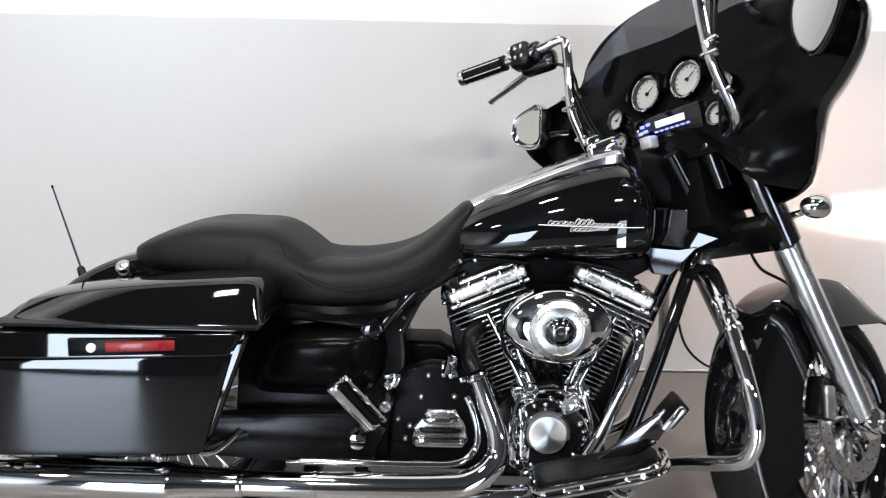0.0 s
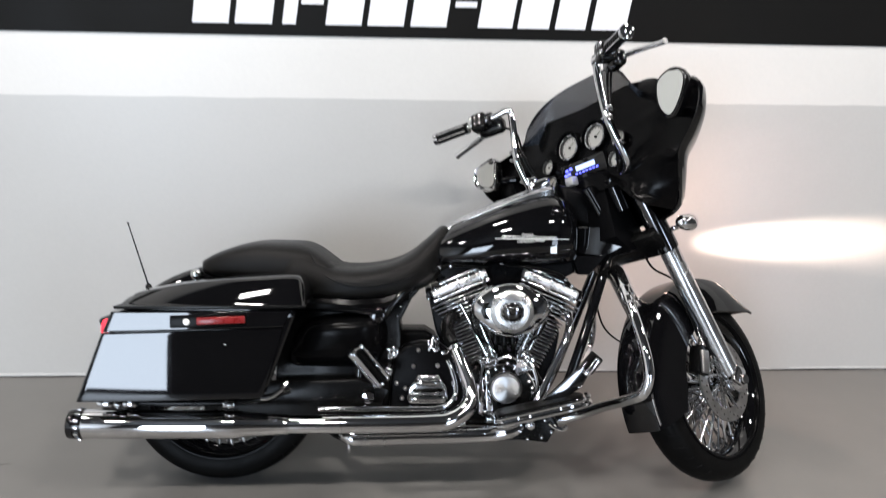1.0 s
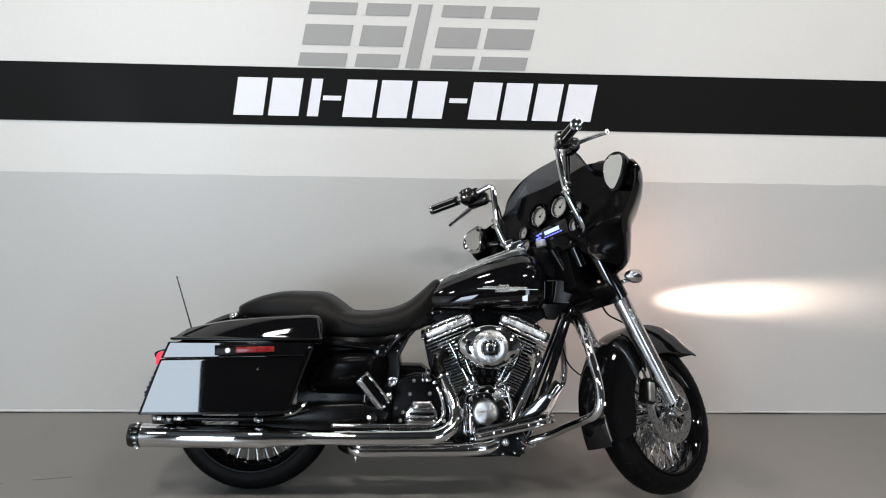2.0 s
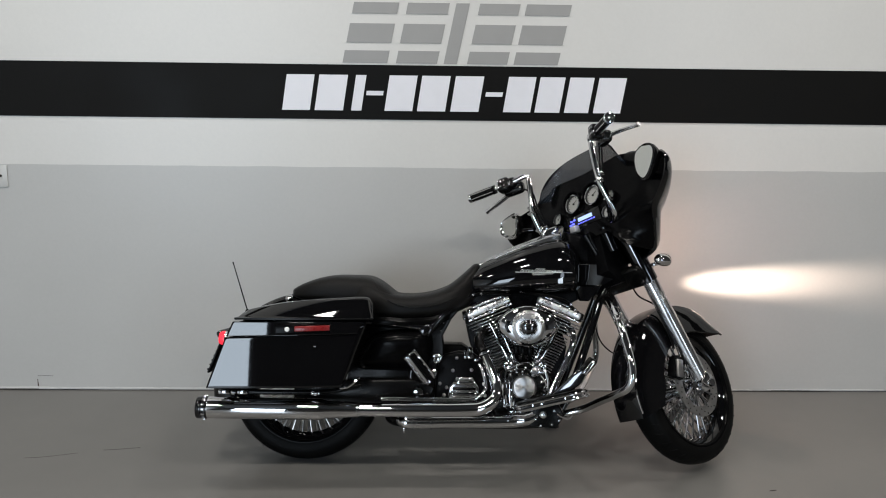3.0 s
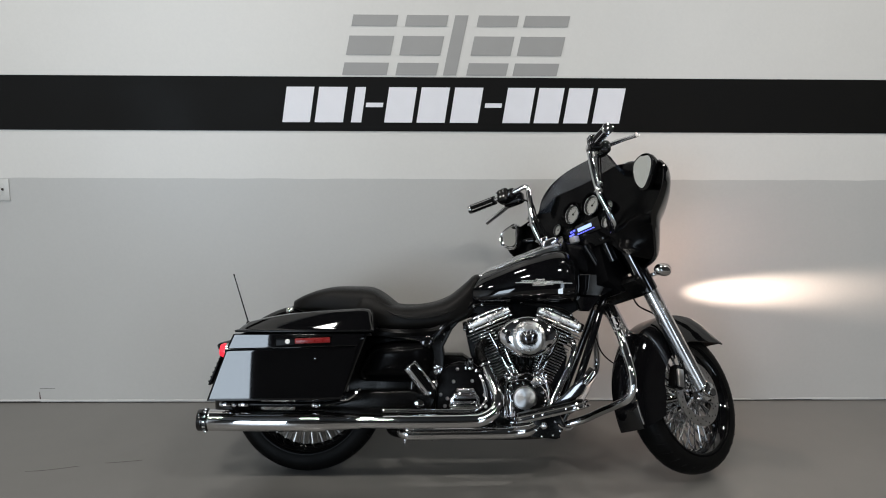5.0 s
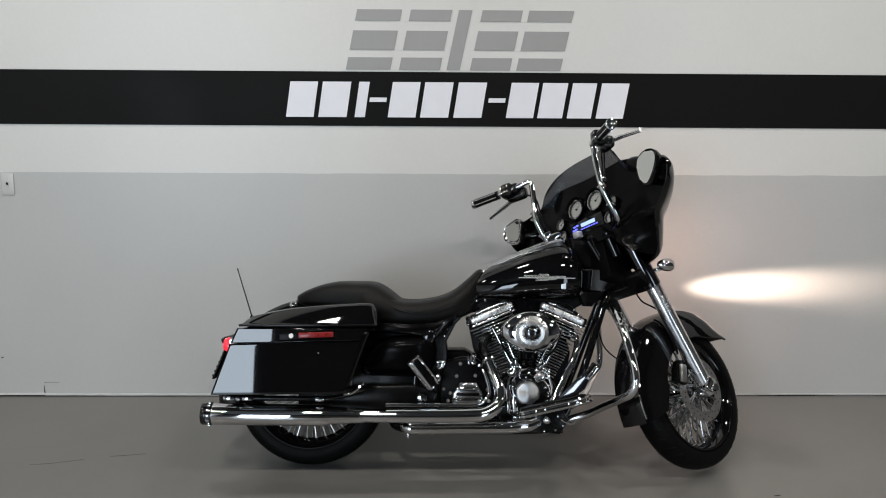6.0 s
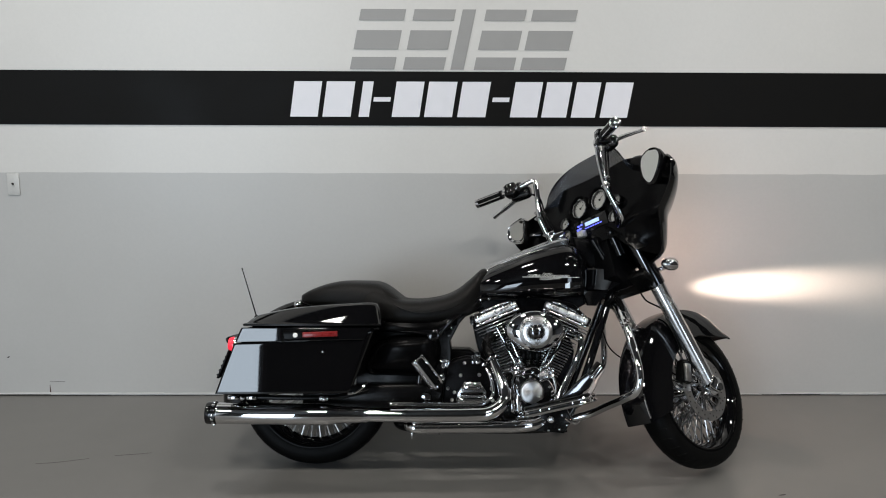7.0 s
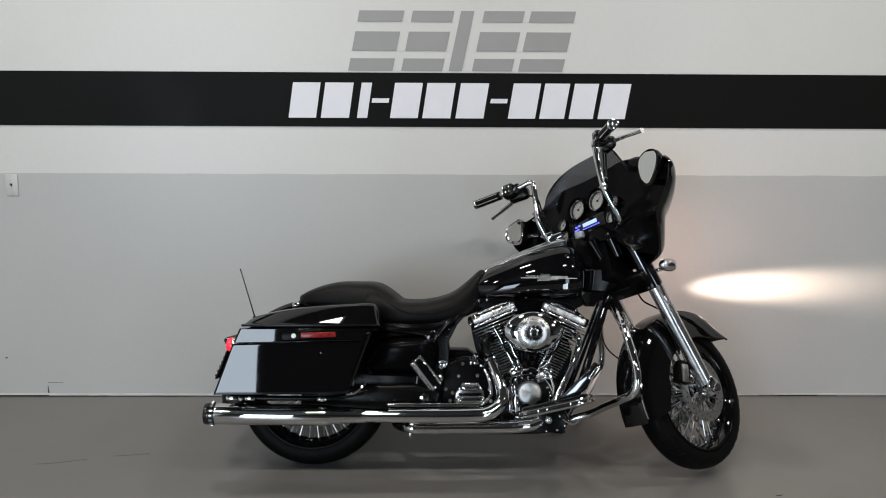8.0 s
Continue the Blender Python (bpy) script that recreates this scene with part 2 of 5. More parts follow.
setting("floor", (X0, Y0, -0.2), (X1, WALL_Y, 0), CONCRETE, "sealed grey concrete showroom floor with a soft sheen", "floor")
setting("wall_north", (X0, WALL_Y, -0.2), (X1, WALL_Y + 0.2, TOP), WALL, "painted wall with grey lower part and white upper part", "wall")
setting("wall_west", (X0 - 0.2, Y0 - 0.2, -0.2), (X0, WALL_Y + 0.2, TOP), WALL, "painted side wall, grey below and white above", "wall")
setting("wall_east", (X1, Y0 - 0.2, -0.2), (X1 + 0.2, WALL_Y + 0.2, TOP), DARK_ROOM, "dark side wall of the hall", "wall")
setting("ceiling", (X0 - 0.2, Y0 - 0.2, TOP), (X1 + 0.2, WALL_Y + 0.2, TOP + 0.2), DARK_ROOM, "dark open ceiling of the hall", "ceiling")
edges = [X0] + [dx + e * (wide / 2 + 0.1) for dx, wide, _w in DOORS for e in (-1, 1)] + [X1]
for k in range(len(edges) - 1):
    setting("wall_south", (edges[k], Y0 - 0.2, 3.65 if k % 2 else -0.2), (edges[k + 1], Y0, TOP), DARK_ROOM, "dark rear wall round the open loading door", "wall")

# black band along the wall, 4 mm proud
setting("trim", (X0, WALL_Y - 0.004, 1.436), (X1, WALL_Y, 1.705), STRIPE, "wide black painted band along the wall", "painted band")


def slanted(bm, x, z0, z1, width, slant=0.155, y=WALL_Y, depth=0.003):
    """An upright bar that leans to the right, from z0 to z1."""
    s0, s1 = (z0 - 1.48) * slant, (z1 - 1.48) * slant
    q = [(x + s0, z0), (x + width + s0, z0), (x + width + s1, z1), (x + s1, z1)]
    return slab(bm, q, y - depth, y, bevel=0)


# grey mark over the band: five slanted plain shapes
mark = tagged(new("wall_sign"), "row of slanted plain grey shapes stuck on the white wall", "wall sign")
mark.location = (0, 0, 0)
for gx, gw in ((0.070, 0.222), (0.335, 0.205), (0.573, 0.066), (0.690, 0.20), (0.922, 0.222)):
    for z0, z1 in (((1.714, 2.006),) if gw < 0.1 else ((1.714, 1.775), (1.812, 1.905), (1.952, 2.006))):
        bm = bmesh.new()
        slanted(bm, gx - 0.047, z0, z1, gw, 0.207)
        obj("bar", bm, SIGN_GREY, mark)

# white bars on the band, with two short dashes
row = tagged(new("band_sign"), "row of slanted plain white bars on the black band", "wall sign")
for gx, gw in ((-0.232, 0.138), (-0.070, 0.142), (0.112, 0.052), (0.279, 0.140), (0.442, 0.142), (0.610, 0.142), (0.876, 0.138), (1.035, 0.126), (1.185, 0.122), (1.332, 0.138)):
    bm = bmesh.new()
    slanted(bm, gx, 1.480, 1.655, gw, y=WALL_Y - 0.004)
    obj("bar", bm, SIGN_WHITE, row)
for gx in (0.176, 0.774):
    bm = bmesh.new()
    slanted(bm, gx, 1.556, 1.578, 0.085, y=WALL_Y - 0.004)
    obj("dash", bm, SIGN_WHITE, row)

# switch plate
plate = new("switch_plate")
plate.location = (-1.650, WALL_Y, 1.134)
tagged(plate, "pale plastic switch plate with a dark toggle on the grey wall", "light switch")
bm = bmesh.new()
box(bm, (0, -0.003, 0), (0.062, 0.006, 0.110), bevel=0.0025)
obj("cover", bm, OUTLET, plate)
bm = bmesh.new()
box(bm, (0, -0.0065, 0), (0.011, 0.003, 0.025), bevel=0.001)
seat_ = obj("toggle_frame", bm, OUTLET, plate)
bm = bmesh.new()
box(bm, (0, -0.011, 0.003), (0.008, 0.014, 0.010), Euler((radians(-25), 0, 0)).to_matrix(), 0.002)
obj("toggle", bm, GAP, seat_, "dark toggle")
for dz in (-0.030, 0.030):
    bm = bmesh.new()
    bolt(bm, (0, -0.006, dz), (0, -1, 0), 0.003, 0.0012)
    obj("screw", bm, OUTLET, plate)

# open joint along the foot of the wall, and the split at its end
bm = bmesh.new()
for k in range(60):
    xa = X0 + k * (-1.553 - X0) / 60
    xb = X0 + (k + 1) * (-1.553 - X0) / 60
    h = 0.007 + 0.004 * noise.noise((xa * 3, 0, 0))
    box(bm, ((xa + xb) / 2, WALL_Y - 0.001, h / 2 + 0.001), (xb - xa, 0.004, h), bevel=0)
tagged(obj("baseboard", bm, GAP), "dark open joint along the foot of the wall", "joint", kind="structure")
# split in the wall's foot with a hairline beside it, and a scuff further along
bm = bmesh.new()
slab(bm, [(-1.557, 0.014), (-1.550, 0.016), (-1.552, 0.040), (-1.5535, 0.062), (-1.5555, 0.060), (-1.5565, 0.036)], WALL_Y - 0.0015, WALL_Y, bevel=0)
tagged(obj("wall_crack", bm, RUST), "reddish-brown split at the foot of the wall", "crack", kind="structure")
bm = bmesh.new()
slab(bm, [(-1.553, 0.0775), (-1.51, 0.0785), (-1.472, 0.078), (-1.472, 0.0792), (-1.51, 0.0800), (-1.553, 0.0790)], WALL_Y - 0.0012, WALL_Y, bevel=0)
tagged(obj("wall_scratch", bm, GAP), "thin dark hairline scratch low on the grey wall", "scratch", kind="structure")
bm = bmesh.new()
slab(bm, [(-1.768, 0.213), (-1.760, 0.211), (-1.753, 0.218), (-1.757, 0.221), (-1.764, 0.217)], WALL_Y - 0.0012, WALL_Y, bevel=0)
tagged(obj("wall_scuff", bm, GAP), "small dark scuff on the grey wall", "scuff", kind="structure")
# pale ragged lip of paint along the foot of the wall
bm = bmesh.new()
for k in range(150):
    xa = -3.6 + k * 0.05
    h = 0.007 + 0.007 * noise.noise((xa * 2.1, 9, 0)) + 0.004 * noise.noise((xa * 9, 2, 0))
    if xa > -0.6:
        h *= 0.55
    if h > 0.0025:
        box(bm, (xa + 0.025, WALL_Y - 0.0015, 0.009 + h / 2), (0.0502, 0.003 + 0.0015 * abs(noise.noise((xa * 6, 1, 0))), h), bevel=0)
tagged(obj("trim", bm, LIP), "pale ragged lip of paint along the foot of the wall", "paint edge", kind="structure")
bm = bmesh.new()
for k in range(90):
    xa = -1.553 + k * (X1 + 1.553) / 90
    h = max(0.0015, 0.003 + 0.005 * noise.noise((xa * 2.3, 4, 0)))
    box(bm, (xa + 0.053, WALL_Y - 0.001, h / 2 + 0.0005), (0.1067, 0.004, h), bevel=0)
tagged(obj("baseboard", bm, GAP), "thin dark joint between wall and floor", "joint", kind="structure")

# marks on the floor: two scratches and a chip


def floor_mark(name, pts, width, label):
    bm = bmesh.new()
    line = smooth_path([(x, y, 0) for x, y in pts], 8)
    rings = []
    for k, p in enumerate(line):
        q = line[min(k + 1, len(line) - 1)] - line[max(k - 1, 0)]
        n_ = Vector((-q.y, q.x, 0)).normalized()
        w = width * (0.25 + 0.75 * math.sin(math.pi * (k + 0.5) / len(line))) * (0.8 + 0.5 * noise.noise(p * 14))
        rings.append([p + n_ * w + Vector((0, 0, 0.0002)), p + n_ * w * 0.4 + Vector((0, 0, 0.0008)), p - n_ * w * 0.4 + Vector((0, 0, 0.0008)), p - n_ * w + Vector((0, 0, 0.0002))])
    skin(bm, rings)
    tagged(obj(name, bm, GAP), label, name.split("_")[1], kind="structure")


floor_mark("floor_scratch", [(-1.239, 1.760), (-1.159, 1.771), (-1.028, 1.811)], 0.0015, "thin dark scratch in the grey floor")
floor_mark("floor_scratch", [(-0.927, 1.840), (-0.85, 1.853), (-0.774, 1.869)], 0.0016, "faint dark scratch in the grey floor")
floor_mark("floor_chip", [(1.885, 1.456), (1.902, 1.459), (1.917, 1.463)], 0.0050, "small dark chip in the grey floor")

# ceiling lights
first = None
for lx, ly, _w in LAMPS:
    if first is None:
        first = new("ceiling_light")
        tagged(first, "square white high-bay ceiling light", "ceiling light", "ceiling lights")
        bm = bmesh.new()
        slab(bm, [(-0.20, 0.2), (-0.24, 0.12), (-0.31, 0.0), (0.31, 0.0), (0.24, 0.12), (0.20, 0.2)], -0.19, 0.19, bevel=0.004)
        obj("housing", bm, WHITE_PAINT, first)
        first.location = (lx, ly, 4.8)
    else:
        copy_thing(first, Matrix.Translation((lx, ly, 4.8)))

# ---- the motorcycle ----
# built upright with the rear contact at its origin, x ahead, y to its left; then leaned on its stand
LEAN, RAKE, LOCK = 14.53, 26.0, 37.0
bike = tagged(new("motorcycle"), "black touring motorcycle with chrome engine, leaning on its side stand", "motorcycle")
bike.matrix_basis = pose(-0.008, 1.761, 0, 0, 0, -1.80) @ pose(0, 0, 0, -LEAN, 0, 0)
AXIS = Vector((-math.sin(radians(RAKE)), 0, math.cos(radians(RAKE))))
PIVOT = Vector((1.609, 0, 0.32))
STEER = Matrix.Translation(PIVOT) @ Matrix.Rotation(radians(LOCK), 4, AXIS) @ Matrix.Translation(-PIVOT)


ROLL = Matrix.Translation((1.572, 0, 0.312)) @ Matrix.Rotation(radians(4), 4, AXIS) @ Matrix.Translation((-1.572, 0, -0.312))
LOW = Matrix.Translation((0.024, 0, 0.003))
CANT = Matrix(((1, 0, 0, 0), (0, 1, 0, 0), (0, 0.052, 1, 0), (0, 0, 0, 1)))


def part(name, bm, material, parent=None, label="", steer=False):
    if steer:
        bm.transform((STEER, LOW @ STEER @ ROLL, LOW @ STEER)[int(steer) - 1])
    bm.transform(CANT)
    return obj(name, bm, material, bike if parent is None else parent, label)


def each(name, items, build, material, parent=None, label="", steer=False):
    """One part for each of items; build(bm, item) shapes it."""
    for it in items:
        bm = bmesh.new()
        build(bm, it)
        part(name, bm, material, parent, label, steer)


def wheel(name, cx, cz, radius, width, rim_r, steer, label, count, thick, metal):
    """A spoked wheel: hub with tyre, rim, spokes."""
    ax = (0, 1, 0)
    bm = bmesh.new()
    lathe(bm, [(0.001, -0.075), (0.022, -0.075), (0.024, -0.06), (0.048, -0.055), (0.05, -0.045), (0.03, -0.035), (0.028, 0.035), (0.05, 0.045), (0.048, 0.055), (0.024, 0.06), (0.022, 0.075), (0.001, 0.075)], (cx, 0, cz), ax, 28)
    hub = part(name, bm, CHROME, None, label, steer)
    bm = bmesh.new()
    w = width / 2
    prof = []
    for k in range(15):
        a = math.pi * k / 14
        prof.append((rim_r + 0.012 + (radius - rim_r - 0.012) * (math.sin(a) ** 0.62), -w * math.cos(a) * (0.86 + 0.14 * math.sin(a))))
    prof += [(rim_r + 0.004, w * 0.78), (rim_r + 0.004, -w * 0.78)]
    lathe(bm, prof, (cx, 0, cz), ax, 72, closed=True)
    tyre = part("tyre", bm, RUBBER, hub, "black rubber tyre", steer)
    # tread grooves as shallow dark ribs on the shoulders
    bm = bmesh.new()
    for k in range(40):
        for side in (-1, 1):
            a = 2 * math.pi * (k + (0.5 if side > 0 else 0)) / 40
            pts = []
            for t in (0.22, 0.45, 0.68):
                b = t * math.pi / 2
                rr = rim_r + 0.012 + (radius - rim_r - 0.012) * (math.cos(b * 0.85) ** 0.62) - 0.0009
                aa = a + 0.10 * t
                pts.append((cx + rr * math.cos(aa), side * w * math.sin(b * 0.85) * 0.98, cz + rr * math.sin(aa)))
            tube(bm, pts, 0.0016, segs=4, n=2)
    tagged(part("tread", bm, RUBBER, tyre, "tread grooves", steer), kind="stuff")
    bm = bmesh.new()
    lathe(bm, [(rim_r + 0.016, -w * 0.80), (rim_r + 0.016, -w * 0.72), (rim_r + 0.004, -w * 0.66), (rim_r - 0.004, -w * 0.45), (rim_r - 0.014, -w * 0.2), (rim_r - 0.014, w * 0.2), (rim_r - 0.004, w * 0.45),
               (rim_r + 0.004, w * 0.66), (rim_r + 0.016, w * 0.72), (rim_r + 0.016, w * 0.80), (rim_r + 0.004, w * 0.7), (rim_r - 0.006, w * 0.5), (rim_r - 0.020, w * 0.2), (rim_r - 0.020, -w * 0.2), (rim_r - 0.006, -w * 0.5), (rim_r + 0.004, -w * 0.7)],
          (cx, 0, cz), ax, 72, closed=True)
    part("rim", bm, BLACK, hub, "black gloss rim", steer)
    for side in (-1, 1):
        bm = bmesh.new()
        lathe(bm, [(rim_r + 0.003, side * w * 0.80), (rim_r + 0.006, side * w * 0.875), (rim_r + 0.012, side * w * 0.915), (rim_r + 0.0175, side * w * 0.90), (rim_r + 0.019, side * w * 0.82), (rim_r + 0.010, side * w * 0.76)], (cx, 0, cz), ax, 72, closed=True)
        part("rim_lip", bm, DULL, hub, "black rim lip", steer)
    shared = None
    for k in range(count):
        a = 2 * math.pi * k / count
        side = -1 if k % 2 else 1
        turn = Matrix.Translation((cx, 0, cz)) @ Matrix.Rotation(-a, 4, "Y")
        if k < 2:
            bm = bmesh.new()
            lean = 0.0
            p0 = Vector((0.046, side * 0.05, 0))
            p1 = Vector(((rim_r - 0.012) * math.cos(lean), side * 0.012, (rim_r - 0.012) * math.sin(lean)))
            tube(bm, [p0, p0.lerp(p1, 0.86), p0.lerp(p1, 0.87), p1], [thick, thick, thick * 1.35, thick * 1.35], segs=7, smooth=False)
            finish(bm)
            me = bpy.data.meshes.new("spoke")
            bm.to_mesh(me)
            bm.free()
            me.materials.append(metal)
            shared = (shared or []) + [me]
        sp = new("spoke", shared[k % 2])
        sp.parent = hub
        sp.matrix_basis = (CANT @ LOW @ STEER @ ROLL if steer else CANT) @ turn @ (Matrix.Identity(4) if (k // 2) % 2 else Matrix.Diagonal((1, 1, -1, 1)))
    return hub


wheel("rear_wheel", -0.014, 0.330, 0.330, 0.15, 0.236, False, "spoked rear wheel with chrome spokes and black rim", 64, 0.0036, DISC)
front = wheel("front_wheel", 1.582, 0.312, 0.312, 0.138, 0.229, 2, "spoked front wheel with chrome spokes, turned to the left", 52, 0.0048, POLISHED)


def brake_disc(parent, cx, cz, y, r, steer):
    bm = bmesh.new()
    lathe(bm, [(r, -0.0025), (r, 0.0025), (r * 0.70, 0.0025), (r * 0.70, -0.0025)], (cx, y, cz), (0, 1, 0), 48, closed=True)
    disc = part("brake_disc", bm, DISC, parent, "drilled steel brake disc", steer)
    bm = bmesh.new()
    for k in range(40):
        a = 2 * math.pi * k / 40
        rr = r * (0.78 + 0.08 * (k % 3))
        lathe(bm, [(0.0035, 0.0), (0.0035, 0.0008), (0.0001, 0.0008)], (cx + rr * math.cos(a), y + math.copysign(0.0025, y), cz + rr * math.sin(a)), (0, math.copysign(1, y), 0), 6)
    tagged(part("drilled_holes", bm, GAP, disc, "drilled holes", steer), kind="stuff")
    each("carrier_arm", [2 * math.pi * k / 9 for k in range(9)], lambda b, a: tube(b, [(cx + 0.04 * math.cos(a), y, cz + 0.04 * math.sin(a)), (cx + r * 0.72 * math.cos(a + 0.25), y, cz + r * 0.72 * math.sin(a + 0.25))], 0.007, segs=6, smooth=False), POLISHED, parent, "", steer)
    bm = bmesh.new()
    lathe(bm, [(0.03, -0.004), (0.05, -0.004), (0.05, 0.004), (0.03, 0.004)], (cx, y, cz), (0, 1, 0), 28, closed=True)
    part("disc_carrier", bm, CHROME, disc, "chrome disc carrier", steer)


brake_disc(front, 1.582, 0.324, -0.084, 0.137, 2)
brake_disc(front, 1.582, 0.324, 0.084, 0.137, 2)

# front fork
for s in (-1, 1):
    y = 0.128 * s
    lo, hi = Vector((1.582, y, 0.318)), Vector((1.272, y, 0.888))
    d = (hi - lo).normalized()
    bm = bmesh.new()
    lathe(bm, [(0.001, -0.025), (0.022, -0.022), (0.028, -0.008), (0.030, 0.03), (0.0315, 0.10), (0.033, 0.30), (0.033, 0.480), (0.0315, 0.490), (0.029, 0.492)], lo, d, 24)
    leg = part("fork_leg", bm, BRUSHED, None, "polished aluminium fork slider", 3)
    bm = bmesh.new()
    lathe(bm, [(0.0265, 0.47), (0.0265, 0.55)], lo, d, 20)
    part("fork_tube", bm, CHROME, leg, "chrome fork tube", 3)
    bm = bmesh.new()
    lathe(bm, [(0.026, 0.495), (0.037, 0.495), (0.0375, 0.50), (0.0375, 0.78), (0.036, 0.785), (0.02, 0.785)], lo, d, 24)
    part("fork_cover", bm, SMOKED, leg, "dark chrome fork cover", 3)
    bm = bmesh.new()
    box(bm, lo + d * 0.02 + Vector((0, 0.012 * s, 0)), (0.05, 0.05, 0.06), rot_y(-28), 0.01)
    lathe(bm, [(0.001, 0.0), (0.016, 0.0), (0.018, -0.01), (0.018, -0.05)], lo + Vector((0, 0.045 * s, 0.003)), (0, s, 0), 16)
    part("axle_clamp", bm, CHROME, leg, "chrome axle clamp", 3)
    # caliper
    bm = bmesh.new()
    box(bm, (1.474, 0.086 * s, 0.392), (0.060, 0.052, 0.100), rot_y(-20), 0.014)
    cal = part("brake_caliper", bm, SATIN, None, "dark brake caliper with silver face", 3)
    bm = bmesh.new()
    box(bm, (1.458, 0.118 * s, 0.386), (0.034, 0.014, 0.075), rot_y(-8), 0.005)
    part("caliper_face", bm, DISC, cal, "silver caliper face", 3)
    each("bolt", ((1.492, 0.46), (1.515, 0.475), (1.51, 0.40)), lambda b, q: bolt(b, (q[0], 0.12 * s, q[1]), (0, s, 0), 0.009, 0.012), POLISHED, cal, "", 3)

# front fender
bm = bmesh.new()
prof_rings = []
cx, cz = 1.570, 0.322
N = 44
for i in range(N + 1):
    a = radians(41 + (202 - 41) * i / N)
    deg = math.degrees(a)
    r = 0.357 + 0.010 * max(0, (54 - deg) / 13) ** 1.2 + 0.018 * max(0, (deg - 150) / 50) + 0.011 * math.exp(-((deg - 64) / 17) ** 2)
    w = 0.088
    # the side's edge runs level back from the tip, then follows the wheel lower down
    depth = max(0.002, r - 0.014 - 0.238 / math.sin(min(a, math.pi / 2))) + 0.036 * min(1, max(0, (deg - 80) / 35))
    if deg > 185:
        depth *= 1 - 0.3 * (deg - 185) / 20
    ring = []
    for k in range(17):
        t = -1 + 2 * k / 16
        lat = math.sin(t * math.pi / 2) * w
        drop = depth * max(0.0, (abs(t) - 0.45) / 0.55) ** 1.6 + 0.018 * (abs(t)) ** 2
        rr = r - drop
        ring.append((rr, lat))
    inner = [(rr - 0.004, lat * 0.955) for rr, lat in ring[::-1]]
    prof_rings.append([Vector((cx + rr * math.cos(a), lat, cz + rr * math.sin(a))) for rr, lat in ring + inner])
skin(bm, prof_rings)
ff = part("front_fender", bm, BLACK, None, "black gloss front fender", 2)
for s in (-1,):
    bm = bmesh.new()
    tube(bm, [(cx + 0.375 * math.cos(radians(t)), s * 0.076, cz + 0.375 * math.sin(radians(t))) for t in (184, 189, 194, 199)], 0.004, segs=6)
    part("trim_strip", bm, CHROME, ff, "chrome trim strip", 2)

# front turn signals on short stalks
for s in (-1, 1):
    bm = bmesh.new()
    lathe(bm, [(0.001, -0.052), (0.012, -0.049), (0.022, -0.036), (0.028, -0.015), (0.029, 0.012), (0.026, 0.018), (0.001, 0.020)], (1.368, s * 0.205, 0.826), (1, 0, 0.05), 24)
    sig = part("turn_signal", bm, CHROME, None, "chrome bullet turn signal", 3)
    bm = bmesh.new()
    tube(bm, [(1.31, s * 0.13, 0.80), (1.35, s * 0.17, 0.815), (1.385, s * 0.19, 0.822)], 0.009, segs=8)
    part("stalk", bm, CHROME, sig, "chrome stalk", 3)
    bm = bmesh.new()
    slab(bm, [(1.355, 0.70), (1.375, 0.71), (1.30, 0.87), (1.285, 0.86)], s * 0.155, s * 0.163, 0.003)
    part("bracket", bm, CHROME, sig, "chrome bracket", 3)

# fork yoke and steering cover
bm = bmesh.new()
box(bm, (1.30, 0, 0.775), (0.11, 0.30, 0.04), rot_y(-28), 0.012)
part("lower_yoke", bm, SATIN, None, "black fork yoke", 3)
for top_, foot_ in (((1.150, -0.02, 0.972), (1.222, -0.02, 0.862)), ((1.180, -0.10, 0.985), (1.222, -0.10, 0.885))):
    bm = bmesh.new()
    tube(bm, [top_, foot_], 0.021, segs=18, smooth=False)
    part("steering_column", bm, BLACK, None, "black gloss steering column cover", True)
bm = bmesh.new()
slab(bm, [(1.17, 0.985), (1.24, 0.985), (1.37, 0.775), (1.27, 0.755), (1.20, 0.80)], -0.075, 0.075, 0.015)
part("steering_cover", bm, PLASTIC, None, "black steering head cover", True)

# ---- fairing, gauges and screen ----
OUT = [(0.0, 0.84), (0.10, 0.835), (0.19, 0.836), (0.276, 0.862), (0.334, 0.922), (0.388, 0.988), (0.450, 1.032), (0.503, 1.086), (0.522, 1.145), (0.490, 1.188), (0.410, 1.214), (0.340, 1.244), (0.276, 1.284), (0.21, 1.298), (0.10, 1.292), (0.0, 1.287)]
half = smooth_path([(y, z, 0) for y, z in OUT], 3)
outline = [(p.x, p.y) for p in half] + [(-p.x, p.y) for p in half[-2:0:-1]]


def rim_x(y, z):
    return 1.205 + 0.10 * max(0, (1.0 - z) / 0.16) - 0.32 * max(0, abs(y) - 0.2) ** 1.5 + 0.05 * max(0, z - 1.18) / 0.1


rings = []
for k in range(9):
    ph = math.pi / 2 * k / 8.4
    row_ = []
    for y, z in outline:
        c = (0.0, 1.045)
        f = math.cos(ph) ** 1.1
        row_.append(Vector((rim_x(y, z) + (1.50 - rim_x(y, z) - 0.35 * abs(y) * (1 - k / 8)) * math.sin(ph) ** 1.15, c[0] + (y - c[0]) * f, c[1] + (z - c[1]) * f)))
    rings.append(row_)
inner = []
for s_, dx in ((0.992, -0.008), (0.982, -0.009)):
    inner.append([Vector((rim_x(y, z) + dx, y * s_, 1.045 + (z - 1.045) * s_)) for y, z in outline])
bm = bmesh.new()
skin(bm, inner[:2][::-1] + rings, caps="end")
part("fairing", bm, BLACK, None, "black gloss batwing fairing", True)
# inner fairing with the dash


